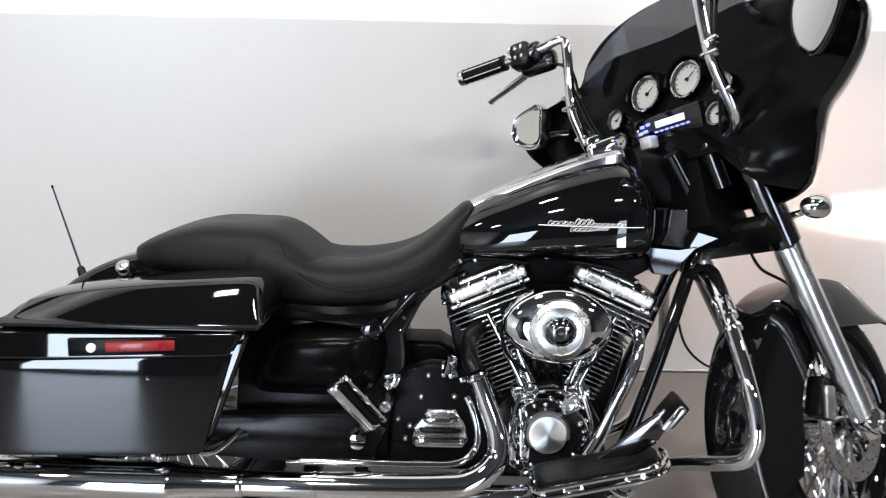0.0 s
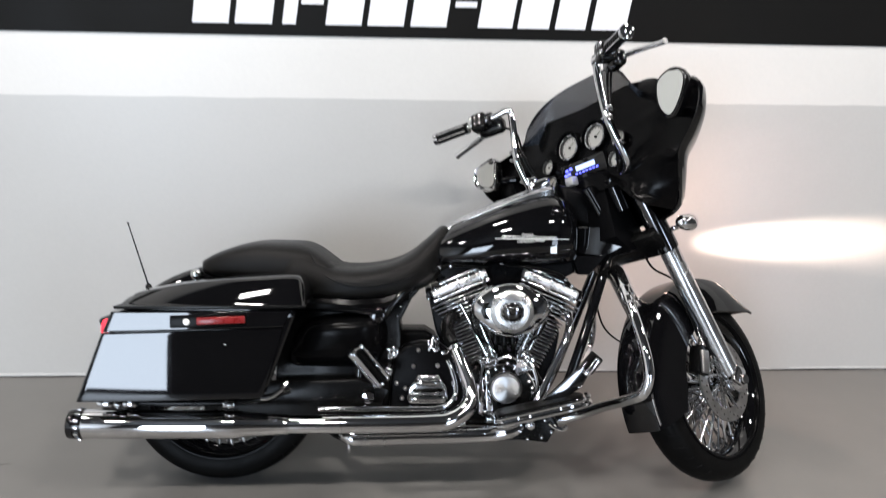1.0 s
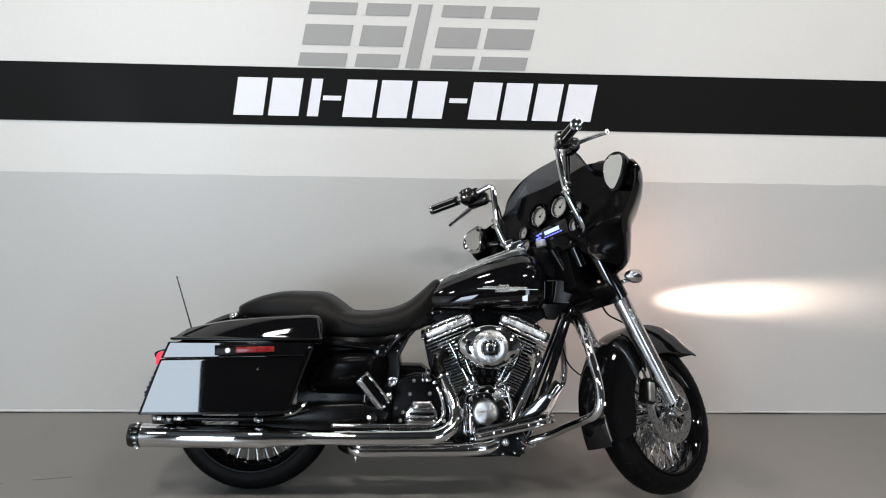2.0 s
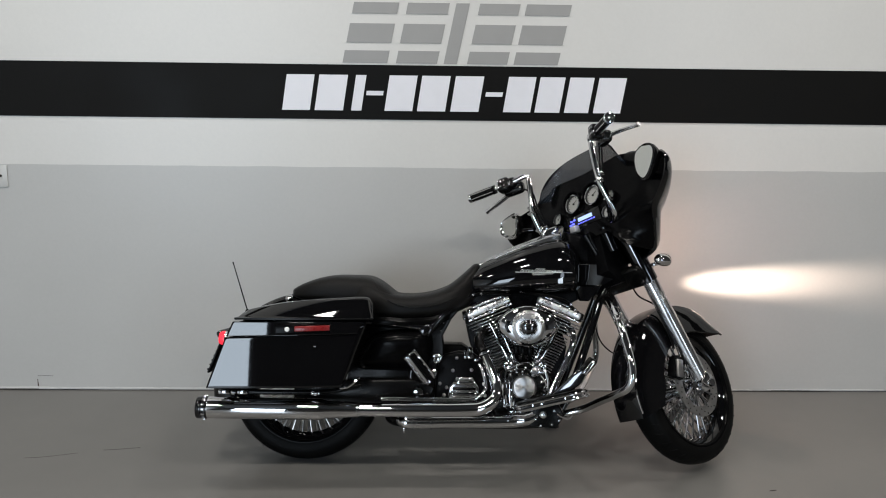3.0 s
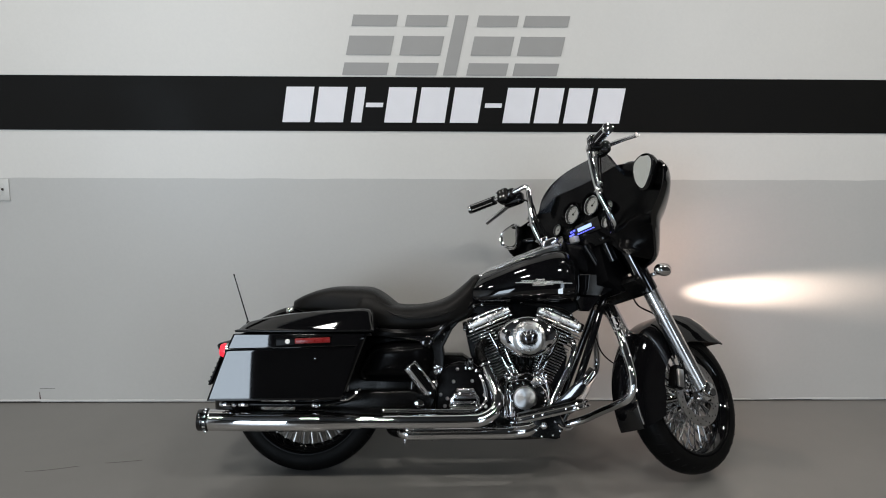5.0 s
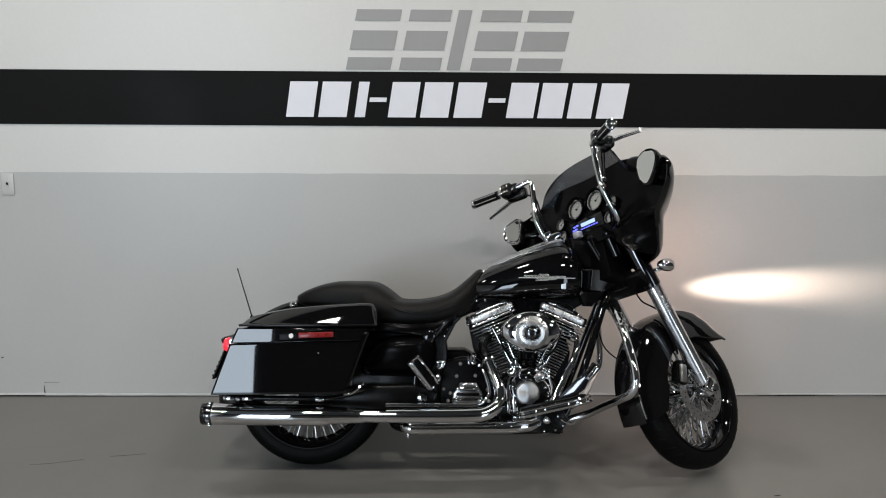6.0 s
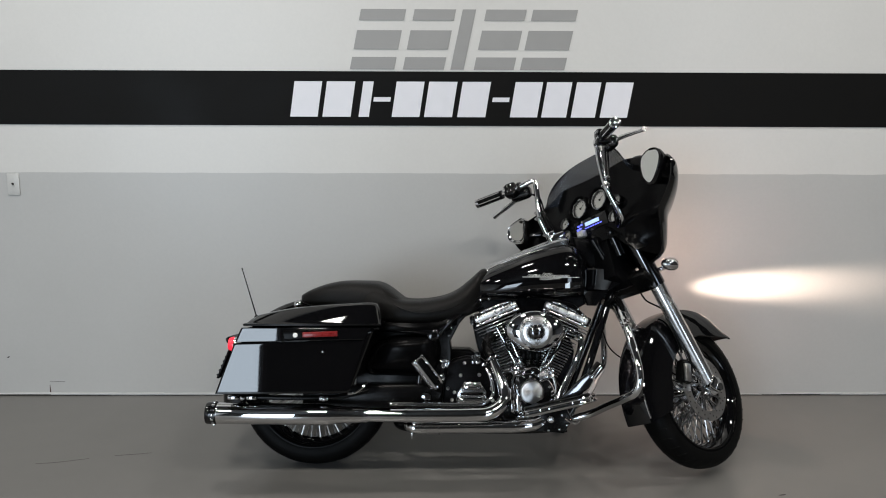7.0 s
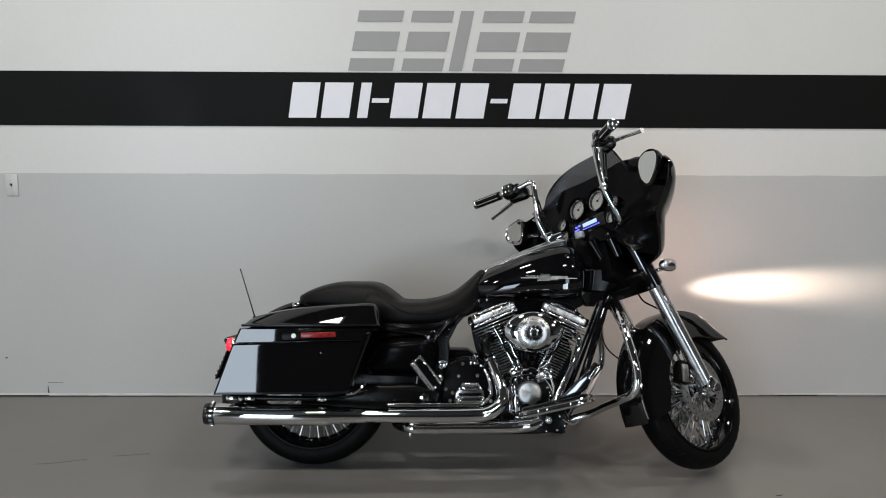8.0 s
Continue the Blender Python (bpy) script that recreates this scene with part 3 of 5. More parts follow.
def dash_x(z):
    return 1.192 + 0.15 * (z - 1.14)


bm = bmesh.new()
dash = []
for s_, blend in ((0.982, 0.0), (0.935, 1.0), (0.8, 1.0), (0.65, 1.0), (0.5, 1.0), (0.3, 1.0), (0.01, 1.0)):
    row_ = []
    for y, z in outline:
        wing = min(1.0, max(0.0, (abs(y) - 0.19) / 0.07))
        zc = max(z, 0.945 - 0.12 * wing)
        yy, zz = y * s_, 1.08 + (zc - 1.08) * s_
        a_ = rim_x(y, zc) - 0.008
        w_ = min(1.0, max(0.0, (abs(yy) - 0.21) / 0.07))
        b_ = dash_x(zz) + (0.012 + 0.5 * max(0.0, 1.0 - zz)) * w_ * w_ * (3 - 2 * w_)
        row_.append(Vector((a_ + (b_ - a_) * blend, yy, zz)))
    dash.append(row_)
skin(bm, dash, caps="end")
inner_f = part("inner_fairing", bm, DASH, None, "black textured dash panel", True)

FACING = Vector((-1, 0, 0.15)).normalized()


def gauge(x, y, z, r, name, label):
    o = Vector((x, y, z))
    bm = bmesh.new()
    lathe(bm, [(r * 0.86, 0.004), (r * 0.9, 0.012), (r, 0.012), (r * 1.06, 0.006), (r * 1.08, -0.03), (r * 0.86, -0.03)], o, FACING, 32, closed=True)
    g = part(name, bm, SMOKED, None, label, True)
    bm = bmesh.new()
    lathe(bm, [(r * 0.84, -0.004), (r * 0.84, 0.003), (0.0001, 0.003)], o, FACING, 32)
    part("dial", bm, FACE, g, "pale dial", True)
    # knurled chrome ring round the glass
    bm = bmesh.new()
    n_ = int(r * 900)
    u = Vector((0, 1, 0))
    v = FACING.cross(u).normalized()
    ring_ = [o + FACING * 0.011 + (u * math.cos(math.pi * k / n_) + v * math.sin(math.pi * k / n_)) * r * (1.02 if k % 2 else 0.95) for k in range(2 * n_)]
    tube(bm, ring_, r * 0.045, segs=6, smooth=False, loop=True)
    part("bezel", bm, CHROME, g, "knurled chrome bezel", True)
    bm = bmesh.new()
    for k in range(11):
        a = radians(-30 + 240 * k / 10)
        q = o + FACING * 0.0042 + (u * math.cos(a) + v * -math.sin(a)) * r * 0.72
        box(bm, q, (0.002, r * 0.03, r * 0.09), (Matrix.Rotation(0, 3, "X")), 0)
    a = radians(215)
    tube(bm, [o + FACING * 0.006, o + FACING * 0.006 + (u * math.cos(a) + v * math.sin(a)) * r * 0.55], 0.0010, segs=5, smooth=False)
    lathe(bm, [(r * 0.10, 0.003), (r * 0.10, 0.008), (0.0001, 0.008)], o, FACING, 12)
    part("needle", bm, SATIN, g, "dark needle and marks", True)
    return g


for s in (-1, 1):
    gauge(dash_x(1.142) - 0.008, s * 0.063, 1.142, 0.044, "gauge", "large round gauge with dark chrome bezel")
    gauge(dash_x(1.10) - 0.008, s * 0.168, 1.100, 0.026, "gauge", "small round gauge with dark chrome bezel")
    gauge(dash_x(1.035) - 0.008, s * 0.150, 1.035, 0.026, "gauge", "small round gauge with dark chrome bezel")
    bm = bmesh.new()
    o = Vector((dash_x(1.142) - 0.006, s * 0.063, 1.142))
    u = Vector((0, 1, 0))
    v = FACING.cross(u).normalized()
    rr = []
    for k in range(19):
        a = radians(-10 + 200 * k / 18)
        d_ = u * math.cos(a) - v * math.sin(a)
        rr.append([o + d_ * 0.051 - FACING * 0.03, o + d_ * 0.051 + FACING * 0.022, o + d_ * 0.056 + FACING * 0.024, o + d_ * 0.062 - FACING * 0.03])
    skin(bm, rr)
    part("gauge_hood", bm, DULL, inner_f, "", True)

# radio
bm = bmesh.new()
TILT_R = Euler((0, radians(-8), 0)).to_matrix()
box(bm, (1.182, 0, 1.052), (0.03, 0.205, 0.062), TILT_R, 0.005)
radio = part("radio", bm, BLACK, None, "black radio with lit blue display", True)
bm = bmesh.new()
box(bm, (1.1655, -0.012, 1.056), (0.004, 0.088, 0.016), TILT_R, 0.001)
part("display", bm, SCREEN, radio, "lit pale blue display", True)
each("button", [(0.03 - 0.016 * k, 1.038) for k in range(7)], lambda b, q: box(b, (1.1645, *q), (0.004, 0.009, 0.004), TILT_R, 0.0006), BLUELIT, radio, "lit blue button", True)
each("button", ((0.056, 1.062), (0.075, 1.060), (0.066, 1.047), (0.082, 1.045)), lambda b, q: box(b, (1.1655, *q), (0.004, 0.013, 0.007), TILT_R, 0.001), BLUELIT, radio, "lit blue button", True)
bm = bmesh.new()
box(bm, (1.146, 0.040, 1.012), (0.030, 0.036, 0.030), TILT_R, 0.005)
part("ignition_switch", bm, MILLED, None, "chrome ignition switch", True)
for k in range(4):
    bm = bmesh.new()
    box(bm, (1.150, 0.19 - 0.012 * (k % 2), 0.995 - 0.012 * (k // 2)), (0.006, 0.008, 0.006), TILT_R, 0.001)
    part("indicator_lamp", bm, BLUELIT, None, "small lit blue indicator lamp", True)

# smoked windshield
bm = bmesh.new()
rows_ = []
for i in range(15):
    v = i / 14
    front_, back_ = [], []
    for k in range(25):
        u = math.sin(math.pi / 2 * (-1 + 2 * k / 24))
        y = 0.293 * u * (1 - 0.10 * v)
        edge = (1 - abs(u) ** 2.4) ** 0.7 if abs(u) < 1 else 0.0
        z0 = 1.226 - 0.008 * u * u
        z1 = z0 + (0.161 + 0.012 * u * u) * edge + 0.006
        z = z0 + (z1 - z0) * v
        x = 1.318 - 0.15 * u * u - 0.42 * (z - z0)
        front_.append(Vector((x, y, z)))
        back_.append(Vector((x - 0.004, y, z)))
    rows_.append(front_ + back_[::-1])
skin(bm, rows_)
part("windshield", bm, SHIELD, None, "low smoked acrylic windshield", True)

# headlamp
bm = bmesh.new()
lathe(bm, [(0.001, 0.012), (0.06, 0.008), (0.086, 0.0), (0.092, -0.02), (0.09, -0.06)], (1.50, 0, 1.03), (1, 0, 0), 36)
lamp = part("headlamp", bm, CHROME, None, "round lit headlamp with chrome ring", True)
bm = bmesh.new()
lathe(bm, [(0.001, 0.024), (0.05, 0.020), (0.078, 0.006), (0.08, 0.0)], (1.503, 0, 1.03), (1, 0, 0), 36)
part("lens", bm, BULB, lamp, "lit lens", True)

# mirrors on the fairing wings
MIRROR_R = ((-0.050, -0.025), (-0.018, -0.068), (0.022, -0.035), (0.052, 0.022), (0.042, 0.058), (-0.002, 0.070), (-0.045, 0.045))
MIRROR_L = ((-0.036, -0.046), (-0.004, -0.058), (0.042, -0.032), (0.050, 0.004), (0.030, 0.040), (-0.044, 0.056), (-0.044, 0.002))
for s in (-1, 1):
    my = 0.450 if s < 0 else 0.438
    ring_ = smooth_path([(1.103 - (0.25 * a if s > 0 else 0), s * (my + a), 1.140 + b) for a, b in (MIRROR_L if s > 0 else MIRROR_R)], 5, True)
    c = sum(ring_, Vector()) / len(ring_)
    bm = bmesh.new()
    skin(bm, [[c + (q - c) * f + Vector((dx, 0, 0)) for q in ring_] for f, dx in ((0.92, -0.004), (0.985, -0.007), (1.04, -0.002), (1.04, 0.012), (0.9, 0.035), (0.55, 0.055), (0.1, 0.06))])
    mir = part("mirror", bm, CHROME if s > 0 else BLACK, None, "rear-view mirror on the fairing", True)
    bm = bmesh.new()
    side_ = Vector((0, -0.010 if s > 0 else 0.0, 0))
    skin(bm, [[c + side_ + (q - c) * f + Vector((dx, 0, 0)) for q in ring_] for f, dx in ((0.93 - 0.12 * (s > 0), 0.0), (0.93 - 0.12 * (s > 0), -0.0085), (0.02, -0.0085))])
    part("mirror_glass", bm, MIRROR, mir, "mirror glass", True)
    bm = bmesh.new()
    tube(bm, [c + (q - c) * 1.03 + Vector((-0.004, 0, 0)) for q in ring_[::2]], 0.0022, segs=6, n=2, loop=True)
    part("mirror_rim", bm, CHROME if s > 0 else BLACK, mir, "thin rim", True)
    bm = bmesh.new()
    tube(bm, [(1.13, s * 0.437, 1.11), (1.17, s * 0.41, 1.12), (1.20, s * 0.38, 1.12)], 0.014, segs=10)
    part("mirror_stalk", bm, BLACK, mir, "", True)

# handlebar
bm = bmesh.new()
right = [(1.205, -0.05, 0.985), (1.185, -0.15, 0.985), (1.140, -0.215, 1.01), (1.085, -0.221, 1.10), (1.068, -0.218, 1.15), (1.063, -0.212, 1.24), (1.061, -0.212, 1.285), (1.056, -0.213, 1.302), (1.045, -0.224, 1.306), (1.028, -0.25, 1.298), (0.985, -0.325, 1.280), (0.918, -0.46, 1.263)]
def raised(s, q, extra=0.0):
    """A point of the bars, lifted on the side that leans towards the viewer."""
    return (q[0], q[1], q[2] + (max(0.0, min(1.0, (q[2] - 1.10) / 0.15)) * ((0.022 if s < 0 else 0.010) + extra)))


bar_pts = [raised(-1, q) for q in right[::-1]] + [raised(1, (x, -y, z)) for x, y, z in right]
tube(bm, bar_pts, 0.0129, segs=16, n=6)
bars = part("handlebar", bm, CHROME, None, "tall chrome handlebar", True)
for s in (-1, 1):
    g0, g1 = Vector(raised(s, (0.972, s * 0.352, 1.276))), Vector(raised(s, (0.914, s * 0.468, 1.262)))
    d = (g1 - g0).normalized()
    L = (g1 - g0).length
    bm = bmesh.new()
    pr = [(0.016, 0.0), (0.021, 0.0)]
    for k in range(7):
        h = 0.008 + (L - 0.02) * k / 7
        pr += [(0.0205, h), (0.0205, h + 0.009), (0.0188, h + 0.010), (0.0188, h + 0.013)]
    pr += [(0.0205, L - 0.008), (0.0205, L)]
    lathe(bm, pr, g0, d, 20)
    grip = part("grip", bm, GRIP, bars, "black rubber grip with chrome bands", True)
    bm = bmesh.new()
    lathe(bm, [(0.0215, L - 0.006), (0.0225, L), (0.0215, L + 0.010), (0.012, L + 0.014), (0.001, L + 0.014)], g0, d, 20)
    part("grip_cap", bm, CHROME, grip, "chrome grip cap", True)
    for ang in range(0, 360, 60):
        bm = bmesh.new()
        u = Matrix.Rotation(radians(ang), 3, d) @ d.orthogonal().normalized()
        tube(bm, [g0 + d * 0.01 + u * 0.0203, g0 + d * (L - 0.01) + u * 0.0203], 0.0022, segs=6, smooth=False)
        part("grip_band", bm, CHROME, grip, "chrome grip band", True)
    # switch housing and lever perch
    bm = bmesh.new()
    c = Vector(raised(s, (1.000, s * 0.312, 1.281)))
    fr = Matrix((d, Vector((0, 0, 1)).cross(d).normalized(), Vector((0, 0, 1)))).transposed()
    box(bm, c + Vector((-0.004, 0, 0.002)), (0.054, 0.056, 0.066), fr, 0.012, 3)
    box(bm, c + d * -0.036 + Vector((0.006, 0, 0.004)), (0.028, 0.046, 0.048), fr, 0.01, 3)
    swi = part("switch_housing", bm, SATIN, bars, "black switch housing", True)
    bm = bmesh.new()
    box(bm, c + Vector((0.044, s * -0.010, -0.012)), (0.100, 0.05, 0.056), fr, 0.018, 4)
    part("master_cylinder", bm, BLACK, swi, "black lever perch", True)
    for k in range(6):
        bm = bmesh.new()
        box(bm, c + d * (-0.022 + 0.018 * (k % 3)) + Vector((-0.030, 0, 0.018 - 0.024 * (k // 3))), (0.012, 0.010, 0.014), fr, 0.003)
        part("switch", bm, CHROME, swi, "chrome switch", True)
    each("clamp_bolt", (0.0, 0.018, -0.03), lambda b, q: bolt(b, c + d * q + Vector((0, 0, 0.028)), (0, 0, 1), 0.007, 0.007), CHROME, swi, "", True)
    bm = bmesh.new()
    lv = [(1.050, s * 0.315, 1.276), (1.058, s * 0.36, 1.268), (1.046, s * 0.43, 1.246), (1.032, s * 0.49, 1.228), (1.030, s * 0.508, 1.222)]
    lv = [raised(s, q, 0.03 * k / 4 if s < 0 else 0.0) for k, q in enumerate(lv)]
    tube(bm, lv, [0.011, 0.0095, 0.008, 0.0075, 0.0105] if s < 0 else [0.013, 0.014, 0.013, 0.012, 0.0125], segs=10)
    part("lever", bm, COVER, swi, "chrome hand lever", True)
    # cables from the bars
    for off in (0.0, 0.014):
        bm = bmesh.new()
        tube(bm, [(1.03 + off, s * 0.285, 1.272), (1.075 + off, s * 0.235, 1.25), (1.086 + off, s * 0.213, 1.16), (1.125 + off, s * 0.19, 1.06), (1.19, s * 0.13, 0.97)], 0.0042, segs=6)
        part("cable", bm, SATIN, bars, "black control cable", True)
    for q in ((1.070, s * 0.226, 1.165), (1.068, s * 0.224, 1.135), (1.105, s * 0.224, 1.06)):
        bm = bmesh.new()
        box(bm, q, (0.022, 0.04, 0.008), rot_y(-20), 0.002)
        part("cable_clip", bm, CHROME, bars, "chrome cable clip", True)

# ---- saddlebags ----


def rounded_quad(pts, r, n=5):
    """A closed polygon with rounded corners."""
    out = []
    m = len(pts)
    for i in range(m):
        p, a, b = Vector(pts[i]), Vector(pts[i - 1]), Vector(pts[(i + 1) % m])
        ra = min(r, (a - p).length * 0.45, (b - p).length * 0.45)
        s, e = p + (a - p).normalized() * ra, p + (b - p).normalized() * ra
        for k in range(n + 1):
            t = k / n
            out.append(s * (1 - t) ** 2 + p * 2 * t * (1 - t) + e * t * t)
    return out


def bowed(bm, quad, y0, s, bow=(0.24, 0.204), tip=(-0.076, 0.043)):
    """A slightly convex panel over a quad (x, z), with turned-in edges."""
    (xa, za), (xb, zb), (xc, zc), (xd, zd) = quad
    us = [0, 0.006, 0.013, 0.022, 0.034] + [0.06 + 0.055 * k for k in range(17)] + [0.966, 0.978, 0.987, 0.994, 1]
    vs = [0, 0.012, 0.03, 0.055, 0.09] + [0.16 + 0.085 * k for k in range(9)] + [0.91, 0.945, 0.97, 0.988, 1]
    nu, nv = len(us) - 1, len(vs) - 1
    grid = []
    for v in range(nv + 1):
        row = []
        for u in range(nu + 1):
            p, q = us[u], vs[v]
            roll = sum(max(0.0, 1 - d / 0.024) ** 2 for d in (p, 1 - p)) + sum(max(0.0, 1 - d / 0.045) ** 2 for d in (q, 1 - q))
            x = (xa * (1 - p) + xb * p) * (1 - q) + (xd * (1 - p) + xc * p) * q
            z = (za * (1 - p) + zb * p) * (1 - q) + (zd * (1 - p) + zc * p) * q
            y = y0 + tip[0] * x + tip[1] * (z - 0.46) - bow[0] / 2 * x * x - bow[1] / 2 * (z - 0.46) ** 2 - 0.0009 * min(roll, 1.3)
            row.append(bm.verts.new((x, s * y, z)))
        grid.append(row)
    for v in range(nv):
        for u in range(nu):
            bm.faces.new((grid[v][u], grid[v][u + 1], grid[v + 1][u + 1], grid[v + 1][u]))
    rim = grid[0][:] + [r[-1] for r in grid[1:]] + grid[-1][-2::-1] + [r[0] for r in grid[-2:0:-1]]
    back = [bm.verts.new((v.co.x - 0.035 * max(0.0, min(1.0, (v.co.x - 0.12) / 0.06)), s * 0.37, v.co.z)) for v in rim]
    for k in range(len(rim)):
        m = (k + 1) % len(rim)
        bm.faces.new((rim[k], rim[m], back[m], back[k]))


def saddlebag(s):
    """One hard bag; s is -1 for the right side."""
    side = [(-0.347, 0.352), (0.188, 0.358), (0.288, 0.632), (-0.234, 0.628)]
    base = rounded_quad([(x, z, 0) for x, z in side], 0.03)
    c = sum((Vector(q) for q in base), Vector()) / len(base)
    rings = []
    for y, f in ((0.205, 0.84), (0.22, 0.88), (0.35, 0.955), (0.378, 0.97), (0.391, 0.965), (0.397, 0.94), (0.399, 0.6), (0.3995, 0.2)):
        ring = []
        for q in base:
            p = c + (Vector(q) - c) * f
            ring.append(Vector((p.x, s * y, p.y)))
        rings.append(ring)
    bm = bmesh.new()
    skin(bm, rings)
    bag = part("saddlebag", bm, BLACK, None, "black gloss hard saddlebag with a closed lid")
    # bowed upper band and lower panel with a gap between them
    for nm, quad, y0, lb in (("upper_panel", ((-0.266, 0.563), (0.238, 0.577), (0.262, 0.622), (-0.241, 0.620)), 0.4315, "black gloss upper band"),
                             ("lower_panel", ((-0.339, 0.362), (0.178, 0.368), (0.238, 0.5735), (-0.2665, 0.5595)), 0.4275, "black gloss lower panel")):
        bm = bmesh.new()
        bowed(bm, quad, y0, s, tip=(-0.076 if quad[0][1] < 0.5 else -0.048, 0.043))
        part(nm, bm, BLACK, bag, lb)
    # lid
    lid = [(-0.238, 0.0, 0.634), (-0.232, 0.0, 0.646), (-0.215, 0.0, 0.655), (-0.195, 0.0, 0.664), (-0.08, 0.0, 0.688), (0.05, 0.0, 0.704), (0.17, 0.0, 0.713), (0.258, 0.0, 0.716), (0.283, 0.0, 0.703), (0.296, 0.0, 0.668), (0.300, 0.0, 0.640)]
    bm = bmesh.new()
    rings = []
    for q in smooth_path(lid, 6):
        h, c = max(q.z - 0.634, 0.002), 0.34 * (q.x - 0.08) ** 2
        sec = [(0.20, 0.0), (0.20, 0.88), (0.208, 0.96), (0.225, 1.0), (0.29, 1.03), (0.335, 1.02), (0.350, 0.995), (0.360, 0.955)]
        sec += [(0.360 + 0.058 * v / 12, 0.955 - 0.90 * v / 12 + 0.20 * (v / 12) * (1 - v / 12)) for v in range(1, 13)]
        sec += [(0.421, 0.02), (0.421, 0.0)]
        rings.append([Vector((q.x, s * (y - (c if y > 0.33 else 0)), 0.634 + h * f)) for y, f in sec])
    skin(bm, rings)
    part("lid", bm, BLACK, bag, "black gloss lid")
    bm = bmesh.new()
    slab(bm, [(-0.237, 0.626), (0.300, 0.632), (0.302, 0.638), (-0.240, 0.634)], s * 0.20, s * 0.4275, 0.0015)
    part("seam", bm, SATIN, bag, "dark lid seam")
    # latch and reflector
    bm = bmesh.new()
    box(bm, (0.032, s * 0.4335, 0.5955), (0.215, 0.008, 0.036), Euler((0, 0, radians(4.5 if s < 0 else -4.5))).to_matrix() @ rot_y(1.5), 0.003, 3)
    latch = part("latch", bm, DULL, bag, "black latch plate")
    bm = bmesh.new()
    box(bm, (0.066, s * 0.4345, 0.597), (0.135, 0.008, 0.021), Euler((0, 0, radians(4.5 if s < 0 else -4.5))).to_matrix() @ rot_y(2), 0.0028)
    part("reflector", bm, RED, latch, "long red reflector")
    bm = bmesh.new()
    lathe(bm, [(0.0001, 0.006), (0.008, 0.006), (0.0095, 0.004), (0.0095, -0.004)], (-0.029, s * 0.4405, 0.593), (0, s, 0), 18)
    part("lock", bm, WHITE_PLASTIC, latch, "round bright lock")
    bm = bmesh.new()
    bolt(bm, (0.076, s * 0.4235, 0.527), (0, s, 0), 0.0045, 0.004)
    part("screw", bm, CHROME, bag)
    # hinge wire at the front foot of the bag
    bm = bmesh.new()
    tube(bm, [(0.175, s * 0.40, 0.365), (0.20, s * 0.40, 0.368), (0.225, s * 0.385, 0.383), (0.245, s * 0.36, 0.402)], 0.006, segs=8)
    part("guard_wire", bm, CHROME, bag, "short chrome guard wire")
    return bag


saddlebag(-1)
saddlebag(1)

# bag supports above the mufflers
for s in (1, -1):
    bm = bmesh.new()
    tube(bm, [(-0.30, s * 0.33, 0.338), (-0.10, s * 0.34, 0.336), (0.12, s * 0.33, 0.340), (0.24, s * 0.28, 0.36)], 0.010, segs=10)
    rail = part("bag_rail", bm, SATIN, None, "black bag support rail")
each("rail_clamp", ((-0.31, -0.265), (-0.235, -0.195), (0.055, 0.09)), lambda b, q: box(b, ((q[0] + q[1]) / 2, -0.352, 0.337), (q[1] - q[0], 0.024, 0.017), None, 0.005), CHROME, rail, "chrome rail clamp")
each("rail_bolt", (-0.25, 0.075), lambda b, q: bolt(b, (q, -0.362, 0.337), (0, -1, 0), 0.011, 0.009), POLISHED, rail, "round rail bolt")

# ---- rear fender and lights ----
bm = bmesh.new()
rings = []
for i in range(31):
    a = radians(62 + (196 - 62) * i / 30)
    ring = []
    for k in range(15):
        t = -1 + 2 * k / 14
        lat = math.sin(t * math.pi / 2) * 0.112
        rr = 0.412 - 0.10 * max(0, (abs(t) - 0.4) / 0.6) ** 1.8 - 0.01 * t * t
        ring.append((rr, lat))
    full = ring + [(rr - 0.004, lat * 0.96) for rr, lat in ring[::-1]]
    rings.append([Vector((rr * math.cos(a) * 1.0, lat, 0.318 + rr * math.sin(a) * 0.985)) for rr, lat in full])
skin(bm, rings)
part("rear_fender", bm, BLACK, None, "black gloss rear fender")
bm = bmesh.new()
box(bm, (-0.37, 0, 0.545), (0.03, 0.30, 0.03), rot_y(25), 0.01)
lightbar = part("light_bar", bm, BLACK, None, "black light bar behind the fender")
for s in (-1, 1):
    bm = bmesh.new()
    lathe(bm, [(0.001, -0.05), (0.018, -0.045), (0.028, -0.02), (0.030, 0.004)], (-0.335, s * 0.165, 0.530), (-1, 0, 0.05), 24)
    sig = part("rear_signal", bm, CHROME, lightbar, "chrome rear turn signal")
    bm = bmesh.new()
    lathe(bm, [(0.029, 0.0), (0.030, 0.012), (0.024, 0.026), (0.001, 0.031)], (-0.337, s * 0.165, 0.530), (-1, 0, 0.05), 24)
    part("red_lens", bm, REDLIT, lightbar, "lit red lens")
bm = bmesh.new()
slab(bm, [(-0.382, 0.505), (-0.374, 0.503), (-0.424, 0.376), (-0.432, 0.378)], -0.105, 0.105, 0.003)
plate_ = part("plate_holder", bm, SATIN, None, "dark licence plate holder, edge on")
each("stud", [(k + 0.5) / 6 for k in range(6)], lambda b, f: bolt(b, (-0.381 - 0.05 * f, -0.099, 0.497 - 0.115 * f), (-1, 0, 0.4), 0.005, 0.006), SMOKED, plate_)
